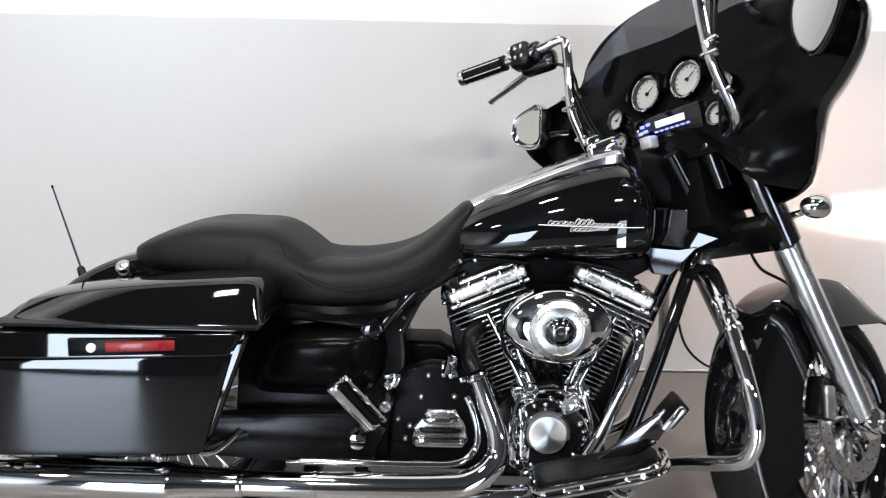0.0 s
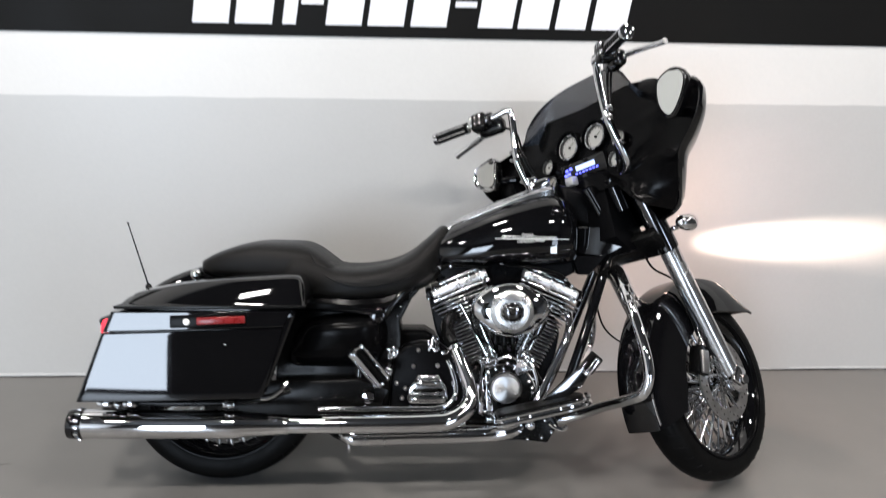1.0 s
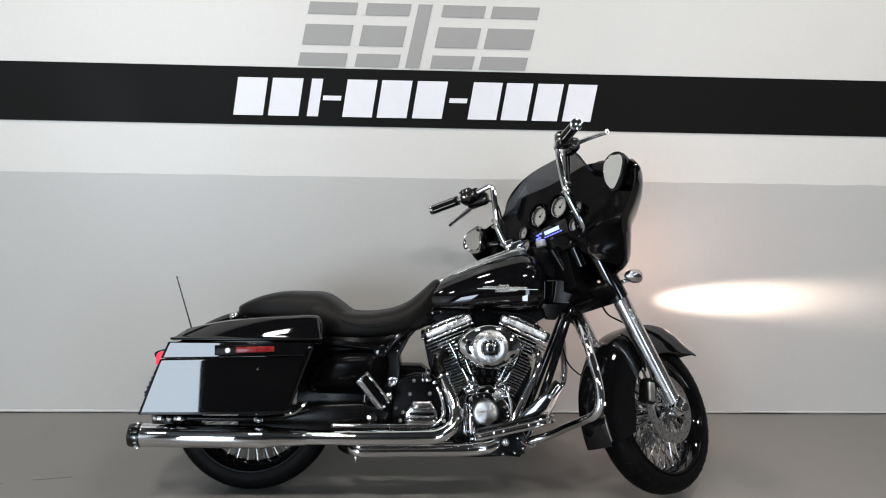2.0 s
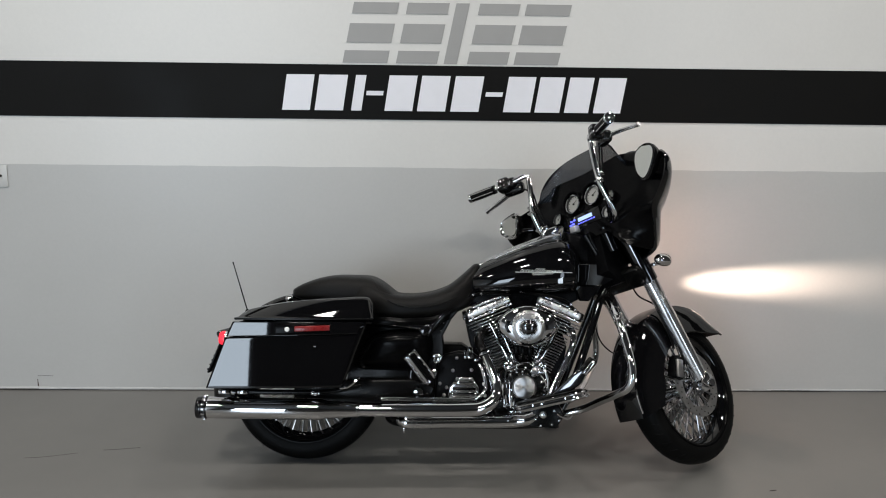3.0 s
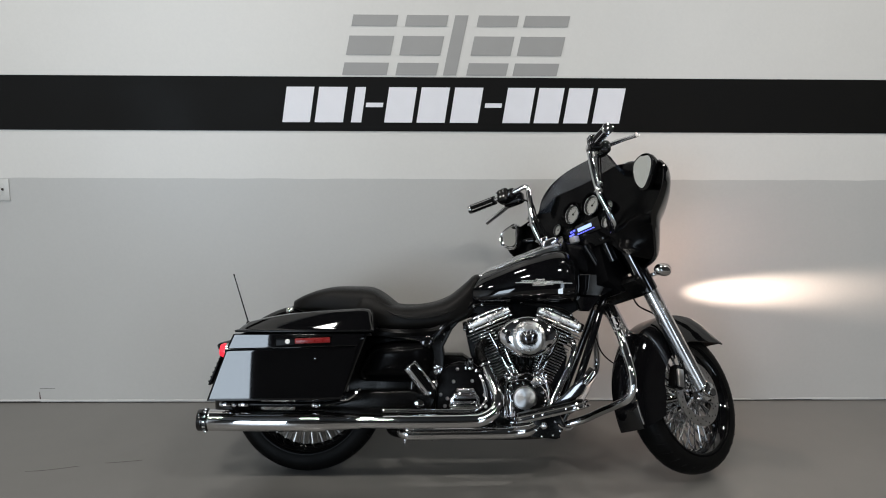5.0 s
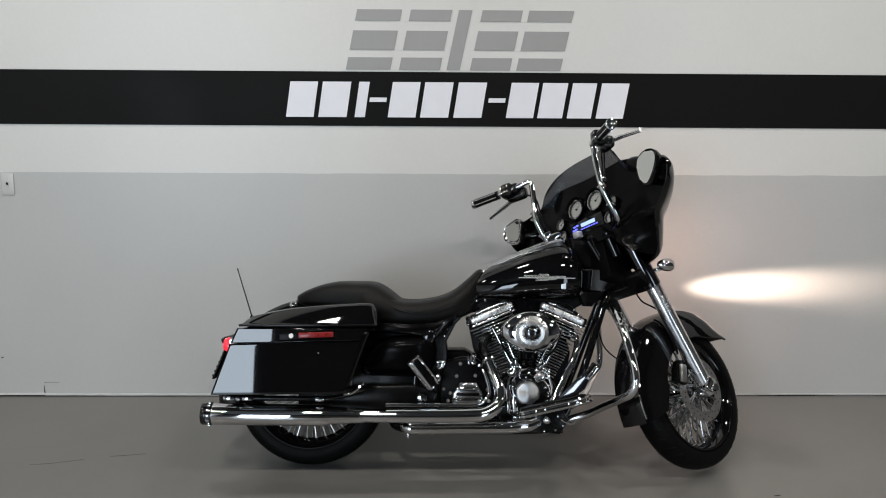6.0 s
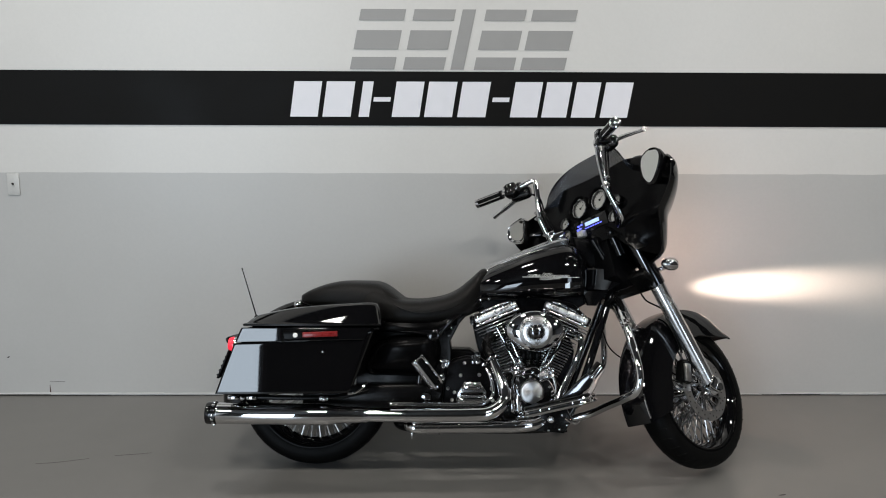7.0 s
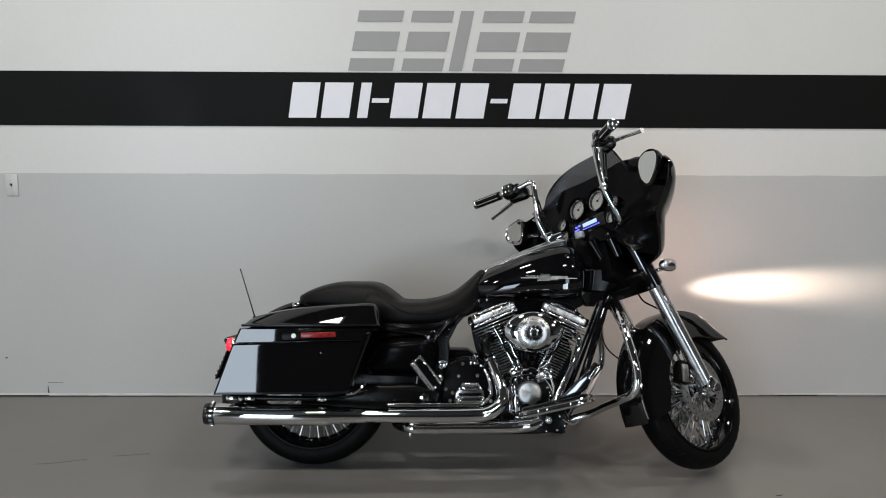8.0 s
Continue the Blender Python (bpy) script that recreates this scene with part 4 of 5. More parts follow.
# antenna
bm = bmesh.new()
lathe(bm, [(0.001, -0.01), (0.012, -0.01), (0.011, 0.015), (0.005, 0.022)], (-0.334, 0.19, 0.610), (-0.33, 0, 1), 14)
ant = part("antenna", bm, SATIN, None, "thin whip antenna on a black foot")
bm = bmesh.new()
tube(bm, [(-0.336, 0.19, 0.620), (-0.411, 0.19, 0.847)], [0.0032, 0.0022], segs=7, smooth=False)
lathe(bm, [(0.001, 0.004), (0.0034, 0.002), (0.0034, -0.004), (0.001, -0.006)], (-0.411, 0.19, 0.847), (-0.33, 0, 1), 8)
part("whip", bm, SATIN, ant, "thin dark whip")
# seat strap bolt and docking cups
for s in (-1, 1):
    bm = bmesh.new()
    lathe(bm, [(0.0001, 0.020), (0.010, 0.018), (0.017, 0.010), (0.019, 0.0), (0.019, -0.03)], (-0.075, s * 0.160, 0.698), (0, s * 0.8, 0.6), 20)
    part("docking_stud", bm, CHROME, None, "chrome docking stud")

# ---- seat ----
rows_s = smooth_table([(-0.082, 0.722, 0.05, 0.012, 0.014), (-0.07, 0.722, 0.10, 0.020, 0.022), (-0.03, 0.728, 0.135, 0.035, 0.040), (0.03, 0.735, 0.155, 0.050, 0.055), (0.10, 0.735, 0.165, 0.064, 0.07), (0.18, 0.725, 0.17, 0.075, 0.085), (0.25, 0.715, 0.175, 0.082, 0.090), (0.30, 0.705, 0.175, 0.070, 0.09), (0.36, 0.68, 0.165, 0.050, 0.07), (0.42, 0.66, 0.12, 0.03, 0.05)], 4)
bm = bmesh.new()
skin(bm, [super_ring(x, zc, w, hu, hd, 3.8, 40) for x, zc, w, hu, hd in rows_s])
part("pillion", bm, LEATHER, None, "black vinyl passenger pillion")
rows_s = smooth_table([(0.17, 0.69, 0.15, 0.05, 0.05), (0.215, 0.700, 0.178, 0.080, 0.065), (0.252, 0.702, 0.188, 0.086, 0.075), (0.30, 0.690, 0.192, 0.076, 0.075), (0.36, 0.672, 0.192, 0.062, 0.062), (0.43, 0.668, 0.190, 0.062, 0.058), (0.50, 0.672, 0.182, 0.065, 0.056), (0.56, 0.682, 0.168, 0.072, 0.056), (0.61, 0.700, 0.145, 0.082, 0.06), (0.655, 0.730, 0.115, 0.090, 0.07), (0.69, 0.770, 0.085, 0.082, 0.075), (0.712, 0.810, 0.06, 0.046, 0.06), (0.722, 0.826, 0.03, 0.018, 0.03)], 4)
bm = bmesh.new()
rg = []
for x, zc, w, hu, hd in rows_s:
    ring = super_ring(x + 0.012 * max(0.0, min(1.0, (x - 0.5) / 0.1)), zc, w, hu, hd, 3.1, 40)
    for q in ring:
        t = abs(q.y) / max(w, 0.01)
        if 0.26 < x < 0.62 and q.z > zc:
            q.z -= 0.020 * max(0.0, 1 - t) ** 1.2 * math.sin(math.pi * (x - 0.26) / 0.36)
    rg.append(ring)
skin(bm, rg)
part("rider_seat", bm, LEATHER, None, "black vinyl rider seat with a deep dip")
bm = bmesh.new()
for s in (-1, 1):
    tube(bm, [(0.262, s * 0.09, 0.787), (0.285, s * 0.155, 0.765), (0.33, s * 0.186, 0.705), (0.42, s * 0.196, 0.672), (0.52, s * 0.184, 0.676), (0.61, s * 0.150, 0.705), (0.68, s * 0.092, 0.775)], 0.0035, segs=6)
part("piping", bm, LEATHER, None, "stitched seat welt")

# ---- tank ----
rows_t = smooth_table([(0.665, 0.765, 0.05, 0.03, 0.03), (0.685, 0.765, 0.085, 0.05, 0.042), (0.74, 0.770, 0.115, 0.086, 0.048), (0.82, 0.785, 0.140, 0.110, 0.06), (0.90, 0.800, 0.155, 0.130, 0.073), (0.98, 0.812, 0.163, 0.144, 0.084), (1.05, 0.820, 0.163, 0.152, 0.094), (1.10, 0.825, 0.155, 0.146, 0.098), (1.135, 0.828, 0.135, 0.12, 0.096), (1.155, 0.83, 0.10, 0.09, 0.08), (1.16, 0.83, 0.05, 0.05, 0.05)], 4)
bm = bmesh.new()
skin(bm, [super_ring(x, zc, w, hu, hd, 2.5, 40) for x, zc, w, hu, hd in rows_t])
tank = part("fuel_tank", bm, BLACK, None, "black gloss teardrop fuel tank")
bm = bmesh.new()
rings = []
for x, zt, w in smooth_table([(0.69, 0.825, 0.020), (0.74, 0.861, 0.036), (0.82, 0.900, 0.054), (0.90, 0.935, 0.066), (0.98, 0.967, 0.074), (1.03, 0.983, 0.076), (1.075, 0.993, 0.070), (1.085, 0.983, 0.06)], 4):
    rings.append([Vector((x, w, zt - 0.05)), Vector((x, w, zt - 0.008)), Vector((x, w * 0.85, zt)), Vector((x, w * 0.5, zt + 0.007)), Vector((x, 0, zt + 0.009)), Vector((x, -w * 0.5, zt + 0.007)), Vector((x, -w * 0.85, zt)), Vector((x, -w, zt - 0.008)), Vector((x, -w, zt - 0.05))])
skin(bm, rings)
console = part("console", bm, POLISHED, tank, "chrome tank console")
bm = bmesh.new()
box(bm, (1.035, -0.005, 1.001), (0.075, 0.07, 0.028), rot_y(22), 0.010, 3)
box(bm, (1.012, -0.012, 1.014), (0.035, 0.028, 0.018), rot_y(22), 0.005, 3)
part("fuel_door", bm, CHROME, console, "chrome fuel door with a latch")
# maker's mark as plain chrome bars, and a pale sticker
def tank_y(x, z):
    zc, w, hu, hd = interp([tuple(r) for r in rows_t], x)
    t = abs(z - zc) / (hu if z > zc else hd)
    return w * max(0.0, 1 - t ** 2.5) ** (1 / 2.5)


for s in (-1, 1):
    bm = bmesh.new()
    for k in range(24):
        x = 0.881 + 0.01 * k
        box(bm, (x, s * (tank_y(x, 0.823) + 0.0003), 0.823), (0.0102, 0.003, 0.0022), None, 0)
    for x0_, count, z, h, step in ((0.902, 9, 0.8285, 0.011, 0.006), (0.962, 7, 0.832, 0.018, 0.0055), (0.952, 9, 0.8155, 0.010, 0.0055), (1.002, 13, 0.8275, 0.009, 0.0056), (1.004, 6, 0.818, 0.006, 0.0055)):
        for k in range(count):
            x, hh = x0_ + step * k, h * (0.5, 0.34, 0.42, 0.3, 0.46)[k % 5]
            loop_ = []
            for j in range(7):
                t = 2 * math.pi * j / 7
                dz = hh * math.sin(t)
                xx, zz = x + step * 0.62 * math.cos(t) + dz * 0.5, z + dz
                loop_.append((xx, s * (tank_y(xx, zz) + 0.0003), zz))
            if k % 2:
                tube(bm, [loop_[5], loop_[1], loop_[2]], 0.0008, segs=4, n=2)
            else:
                tube(bm, loop_, 0.0007, segs=4, n=2, loop=True)
    tagged(part("badge", bm, SILVER, tank, "silver badge of plain bars"), kind="stuff")
bm = bmesh.new()
box(bm, (1.065, -tank_y(1.065, 0.794) - 0.0004, 0.794), (0.020, 0.002, 0.034), Euler((radians(-6), 0, 0)).to_matrix(), 0)
part("sticker", bm, PALE, tank, "small pale sticker")

# neck covers ahead of the tank, wider towards the front


def flared(bm, poly, extra=0.0):
    rings = []
    for s, f in ((-1, 0.93), (-1, 1.0), (0, 1.0), (1, 1.0), (1, 0.93)):
        mx, mz = sum(p[0] for p in poly) / len(poly), sum(p[1] for p in poly) / len(poly)
        ring = []
        for x, z in poly:
            x, z = mx + (x - mx) * f, mz + (z - mz) * f
            ring.append(Vector((x, s * (0.066 + extra + 0.40 * (x - 1.155) + 0.09 * (z - 0.81) - (0.004 if f == 1.0 else 0)), z)))
        rings.append(ring)
    skin(bm, rings)


bm = bmesh.new()
flared(bm, [(1.155, 0.86), (1.30, 0.865), (1.305, 0.80), (1.25, 0.765), (1.16, 0.77)])
neck = part("neck_cover", bm, BLACK, None, "black gloss neck cover")
bm = bmesh.new()
flared(bm, [(1.14, 0.765), (1.215, 0.765), (1.255, 0.775), (1.20, 0.70), (1.165, 0.70)], 0.006)
part("neck_plate", bm, BLACK, neck, "black gloss lower plate")
bm = bmesh.new()
slab(bm, [(1.10, 1.00), (1.19, 0.985), (1.25, 0.88), (1.19, 0.855), (1.12, 0.90)], -0.06, 0.06, 0.02, 3)
part("dash_cover", bm, PLASTIC, None, "black cover behind the steering head")

# ---- frame ----
bm = bmesh.new()
for s in (-1, 1):
    tube(bm, [(1.285, s * 0.03, 0.79), (1.255, s * 0.06, 0.72), (1.172, s * 0.105, 0.48), (1.098, s * 0.125, 0.29), (1.04, s * 0.135, 0.215), (0.96, s * 0.14, 0.185), (0.6, s * 0.15, 0.185), (0.48, s * 0.16, 0.22)], 0.0165, segs=12)
    tube(bm, [(0.48, s * 0.14, 0.22), (0.44, s * 0.115, 0.33), (0.46, s * 0.115, 0.48), (0.53, s * 0.145, 0.59), (0.62, s * 0.12, 0.68), (0.70, s * 0.07, 0.735)], 0.017, segs=12)
    tube(bm, [(0.52, s * 0.16, 0.58), (0.36, s * 0.16, 0.60), (0.15, s * 0.15, 0.61), (-0.1, s * 0.14, 0.60)], 0.015, segs=10)
    box(bm, (0.50, s * 0.168, 0.575), (0.05, 0.02, 0.04), rot_y(35), 0.008)
tube(bm, [(1.285, 0, 0.80), (1.1, 0, 0.745), (0.8, 0, 0.72), (0.6, 0, 0.66)], 0.024, segs=12)
frame_ = part("frame", bm, BLACK, None, "black tubular frame")
each("frame_bolt", ((0.565, 0.575), (0.515, 0.565), (0.575, 0.605)), lambda b, q: bolt(b, (q[0], -0.178, q[1]), (0, -1, 0), 0.006, 0.006), SMOKED, frame_)
# side cover under the seat
bm = bmesh.new()
cover = rounded_quad([(0.20, 0.40, 0), (0.50, 0.395, 0), (0.535, 0.50, 0), (0.515, 0.575, 0), (0.36, 0.572, 0), (0.25, 0.548, 0)], 0.05, 6)
cc = sum(cover, Vector()) / len(cover)
skin(bm, [[Vector((cc.x + (q.x - cc.x) * f, y - (0.26 * (q.y - cc.y) * f if y < -0.15 else 0), cc.y + (q.y - cc.y) * f)) for q in cover] for f, y in ((1.02, -0.100), (0.985, -0.118), (0.94, -0.135), (0.87, -0.151), (0.76, -0.166), (0.62, -0.177), (0.42, -0.185), (0.1, -0.1885))])
part("side_cover", bm, DULL, None, "black side cover")
bm = bmesh.new()
skin(bm, [super_ring(x, z, w, h, h, 3.0, 20) for x, z, w, h in ((0.20, 0.612, 0.15, 0.03), (0.28, 0.612, 0.176, 0.036), (0.42, 0.608, 0.182, 0.036), (0.52, 0.615, 0.172, 0.032), (0.60, 0.64, 0.14, 0.03))])
part("under_seat_panel", bm, DULL, None, "black panel under the seat")
bm = bmesh.new()
slab(bm, [(0.16, 0.235), (0.56, 0.225), (0.578, 0.50), (0.572, 0.545), (0.61, 0.62), (0.685, 0.71), (0.60, 0.70), (0.18, 0.62)], -0.105, 0.105, 0.012)
part("battery_tray", bm, SATIN, None, "black battery and oil tray")

# ---- engine ----
CX, CZ = 0.918, 0.30
bm = bmesh.new()
slab(bm, [(0.79, 0.205), (1.02, 0.205), (1.065, 0.26), (1.05, 0.34), (1.01, 0.415), (0.93, 0.45), (0.85, 0.435), (0.79, 0.38), (0.775, 0.28)], -0.125, 0.125, 0.018, 3)
engine = part("crankcase", bm, SATIN, None, "black satin crankcase of a v-twin engine")


def bright_edges(ob, axis):
    """Polish the rim of a fin."""
    ob.data.materials.append(COVER)
    for f in ob.data.polygons:
        f.material_index = 1 if abs(f.normal.dot(axis)) < 0.85 else 0


def cylinder(sign):
    """One finned cylinder with its head and rocker box; sign -1 leans back."""
    d = Vector((sign * math.sin(radians(22.5)), 0, math.cos(radians(22.5))))
    u = Vector((d.z, 0, -d.x))
    o = Vector((CX, 0, CZ))
    out = u * sign
    turn = Matrix((u, Vector((0, 1, 0)), d)).transposed()
    bm = bmesh.new()
    lathe(bm, [(0.050, 0.10), (0.058, 0.31)], o, d, 24)
    body = part("cylinder", bm, SATIN, None, "black finned cylinder with polished fin edges")
    for k in range(14):
        h = 0.130 + 0.0122 * k
        wd = 0.072 + 0.0013 * k
        b2 = bmesh.new()
        box(b2, o + d * h, (wd * 2, 0.172 - 0.004 * (k % 2), 0.0046), turn, 0.0019, 1)
        bright_edges(part("fin", b2, FIN, body), d)
    bm = bmesh.new()
    box(bm, o + d * 0.335, (0.150, 0.165, 0.065), turn, 0.012)
    head = part("cylinder_head", bm, SATIN, None, "black finned cylinder head")
    for k in range(5):
        b2 = bmesh.new()
        box(b2, o + d * (0.306 + 0.0135 * k) + out * 0.004 * k, (0.186 + 0.004 * k, 0.196, 0.0052), turn, 0.0021, 1)
        bright_edges(part("fin", b2, FIN, head), d)
    # rocker box in three layers with dark gaskets between them
    bm = bmesh.new()
    box(bm, o + d * 0.376, (0.200, 0.192, 0.011), turn, 0.004, 2)
    part("rocker_box", bm, COVER, head, "chrome rocker box")
    bm = bmesh.new()
    box(bm, o + d * 0.3825, (0.188, 0.186, 0.005), turn, 0.001, 1)
    box(bm, o + d * 0.4125, (0.182, 0.168, 0.005), turn, 0.001, 1)
    part("gasket", bm, GRIP, head, "dark rocker gaskets")
    bm = bmesh.new()
    box(bm, o + d * 0.398, (0.196, 0.190, 0.028), turn, 0.008, 3)
    part("rocker_box", bm, ROCKER, head, "chrome rocker housing")
    bm = bmesh.new()
    box(bm, o + d * 0.420 + out * -0.008, (0.150, 0.150, 0.020), turn, 0.009, 3)
    box(bm, o + d * 0.412 + out * -0.074, (0.040, 0.12, 0.028), turn, 0.010, 3)
    part("rocker_cover", bm, COVER, head, "polished rocker cover")
    each("head_bolt", range(5), lambda b, k: bolt(b, o + d * 0.4125 + u * (-0.080 + 0.040 * k) + Vector((0, -0.088, 0)), d, 0.0062, 0.009), CHROME, head)
    each("rocker_cap", (-0.080, 0.0, 0.080), lambda b, q: bolt(b, o + d * 0.380 + u * q + Vector((0, -0.095, 0)), (0, -1, 0), 0.0075, 0.007), POLISHED, head)
    bm = bmesh.new()
    box(bm, o + d * 0.398 + out * 0.104, (0.022, 0.13, 0.040), turn, 0.008, 2)
    part("end_cap", bm, SATIN, head, "black end of the rocker box")
    each("cap_bolt", (-0.05, -0.028), lambda b, q: bolt(b, o + d * (0.405 + q * 0.3) + out * 0.112 + Vector((0, q - 0.02, 0)), out, 0.006, 0.008), POLISHED, head)
    # spark plug with its cap
    bm = bmesh.new()
    q = o + d * 0.335 + out * -0.020 + Vector((0, -0.098, 0))
    lathe(bm, [(0.001, 0.036), (0.007, 0.034), (0.009, 0.018), (0.010, 0.0), (0.010, -0.01)], q, (0.3 * sign, -1, -0.15), 12)
    part("plug_cap", bm, GRIP, head, "black spark plug cap")
    # pushrod covers with collars
    for off in (0.0, 0.022):
        bm = bmesh.new()
        foot = Vector((CX + sign * (0.044 + off), -0.138, 0.450))
        top = Vector((CX + sign * (0.112 + 1.7 * off), -0.118, 0.606))
        tube(bm, [foot, foot.lerp(top, 0.40), foot.lerp(top, 0.41), top], [0.0092, 0.0092, 0.0068, 0.0068], segs=12, smooth=False)
        lathe(bm, [(0.001, 0.014), (0.012, 0.014), (0.0135, 0.0), (0.0135, -0.012)], foot, (top - foot), 14)
        lathe(bm, [(0.009, 0.004), (0.0115, 0.003), (0.0115, -0.003), (0.009, -0.004)], foot.lerp(top, 0.42), (top - foot), 14, closed=True)
        part("pushrod_tube", bm, CHROME, body, "chrome pushrod cover")
    bm = bmesh.new()
    box(bm, (CX + sign * 0.060, -0.138, 0.434), (0.066, 0.046, 0.026), rot_y(-sign * 12), 0.007, 3)
    box(bm, (CX + sign * 0.058, -0.146, 0.416), (0.054, 0.030, 0.022), rot_y(-sign * 12), 0.006, 3)
    lift = part("lifter_block", bm, CHROME, engine, "chrome lifter block")
    each("bolt", (-0.026, 0.0, 0.026), lambda b, q: bolt(b, (CX + sign * 0.060 + q, -0.160, 0.434 + sign * q * 0.2), (0, -1, 0.4), 0.006, 0.008), POLISHED, lift)
    each("bolt", (-0.018, 0.018), lambda b, q: bolt(b, (CX + sign * 0.058 + q, -0.160, 0.414), (0, -1, 0.2), 0.005, 0.007), POLISHED, lift)


cylinder(-1)
cylinder(1)

# black slabs added to darken the gaps behind and before the cylinders
for name, lab, q in (("rear_filler", "black slab filling the gap behind the rear cylinder", [(0.662, 0.632), (0.688, 0.512), (0.712, 0.440), (0.80, 0.40), (0.86, 0.55), (0.72, 0.66)]),
                     ("front_filler", "black slab filling the gap before the front cylinder", [(1.00, 0.570), (1.092, 0.560), (1.110, 0.500), (1.098, 0.430), (1.062, 0.315), (0.98, 0.31), (0.95, 0.45)])):
    bm = bmesh.new()
    slab(bm, q, -0.045, 0.07, 0.012, 2)
    part(name, bm, PLASTIC, engine, lab)

# cam cover
bm = bmesh.new()
cam_out = rounded_quad([(0.835, 0.245, 0), (0.905, 0.228, 0), (0.985, 0.262, 0), (1.015, 0.33, 0), (0.985, 0.395, 0), (0.905, 0.425, 0), (0.845, 0.40, 0)], 0.03, 4)
cc = sum(cam_out, Vector()) / len(cam_out)
skin(bm, [[Vector((cc.x + (q.x - cc.x) * f, y, cc.y + (q.y - cc.y) * f)) for q in cam_out] for f, y in ((1, -0.11), (1, -0.155), (0.97, -0.165), (0.6, -0.170), (0.1, -0.170))])
camc = part("cam_cover", bm, SATIN, None, "black cam cover with chrome edge")
bm = bmesh.new()
tube(bm, [Vector((cc.x + (q.x - cc.x) * 0.985, -0.160, cc.y + (q.y - cc.y) * 0.985)) for q in cam_out[::2]], 0.005, segs=6, n=2, loop=True)
part("cover_edge", bm, CHROME, camc, "chrome cover edge")
bm = bmesh.new()
lathe(bm, [(0.0001, 0.019), (0.036, 0.018), (0.043, 0.0165), (0.047, 0.010), (0.049, 0.0), (0.049, -0.02)], (0.911, -0.182, 0.346), (0, -1, 0), 36)
part("points_cover", bm, SPUN_DULL, camc, "round brushed timer cover")
bm = bmesh.new()
lathe(bm, [(0.047, 0.006), (0.053, 0.006), (0.055, -0.012), (0.047, -0.012)], (0.911, -0.182, 0.346), (0, -1, 0), 36, closed=True)
part("cover_ring", bm, CHROME, camc, "chrome ring")
for k in range(8):
    a = 2 * math.pi * k / 8 + 0.2
    bm = bmesh.new()
    bolt(bm, (0.922 + 0.078 * math.cos(a), -0.164, 0.328 + 0.080 * math.sin(a)), (0, -1, 0), 0.007, 0.008)
    part("bolt", bm, POLISHED, camc)
# black bracket, hoses and clamps under the tank
bm = bmesh.new()
slab(bm, [(0.690, 0.700), (0.720, 0.758), (1.150, 0.775), (1.160, 0.705), (1.060, 0.650), (0.925, 0.600), (0.790, 0.650)], -0.045, 0.045, 0.010)
mount = part("engine_mount", bm, PLASTIC, None, "black engine mount under the tank")
for pts in (((0.655, -0.06, 0.690), (0.70, -0.085, 0.722), (0.78, -0.09, 0.730), (0.86, -0.085, 0.722)), ((0.690, -0.07, 0.708), (0.76, -0.09, 0.742), (0.88, -0.085, 0.742), (1.00, -0.08, 0.728)), ((0.92, -0.09, 0.735), (1.02, -0.10, 0.722), (1.10, -0.09, 0.700), (1.14, -0.08, 0.655))):
    bm = bmesh.new()
    tube(bm, pts, 0.006, segs=8)
    part("hose", bm, GRIP, mount, "black hose")
for x, z in ((0.652, 0.690), (0.672, 0.704), (0.700, 0.722), (0.735, 0.727), (0.905, 0.738), (1.015, 0.724), (1.120, 0.686), (1.138, 0.664)):
    bm = bmesh.new()
    bolt(bm, (x, -0.092, z), (0.1, -1, 0.3), 0.0065, 0.008)
    part("clamp", bm, POLISHED, mount)
# oil lines and breather between the cylinders
bm = bmesh.new()
for x in (0.89, 0.918, 0.946):
    tube(bm, [(x, -0.10, 0.44), (x - 0.005, -0.12, 0.49), (x, -0.10, 0.55)], 0.008, segs=8)
box(bm, (0.918, -0.05, 0.53), (0.09, 0.11, 0.13), None, 0.015)
part("intake", bm, SATIN, None, "dark intake between the cylinders")
for x, z in ((0.868, 0.452), (0.855, 0.428), (0.968, 0.452), (0.985, 0.43), (0.995, 0.405), (0.855, 0.395), (0.85, 0.36), (0.987, 0.365), (0.862, 0.300), (0.975, 0.29)):
    bm = bmesh.new()
    bolt(bm, (x, -0.172, z), (0, -1, 0.2), 0.008, 0.010)
    part("fitting", bm, POLISHED, engine)
bm = bmesh.new()
box(bm, (0.965, -0.16, 0.405), (0.05, 0.035, 0.035), rot_y(25), 0.012, 3)
lathe(bm, [(0.001, 0.02), (0.014, 0.018), (0.016, 0.0)], (0.955, -0.17, 0.41), (0, -1, 0.2), 14)
part("oil_sender", bm, BRUSHED, engine, "silver sender housing")
bm = bmesh.new()
slab(bm, [(0.826, 0.262), (0.842, 0.252), (0.846, 0.330), (0.838, 0.392), (0.826, 0.398)], -0.176, -0.15, 0.005, 3)
slab(bm, [(0.846, 0.232), (0.958, 0.232), (0.972, 0.256), (0.935, 0.264), (0.880, 0.262)], -0.178, -0.15, 0.005, 3)
part("cover_rim", bm, CHROME, camc, "chrome lower rim of the cover")
bm = bmesh.new()
slab(bm, [(0.852, 0.255), (0.872, 0.25), (0.875, 0.33), (0.862, 0.40), (0.845, 0.395)], -0.172, -0.16, 0.004)
part("cover_web", bm, CHROME, camc, "chrome web")

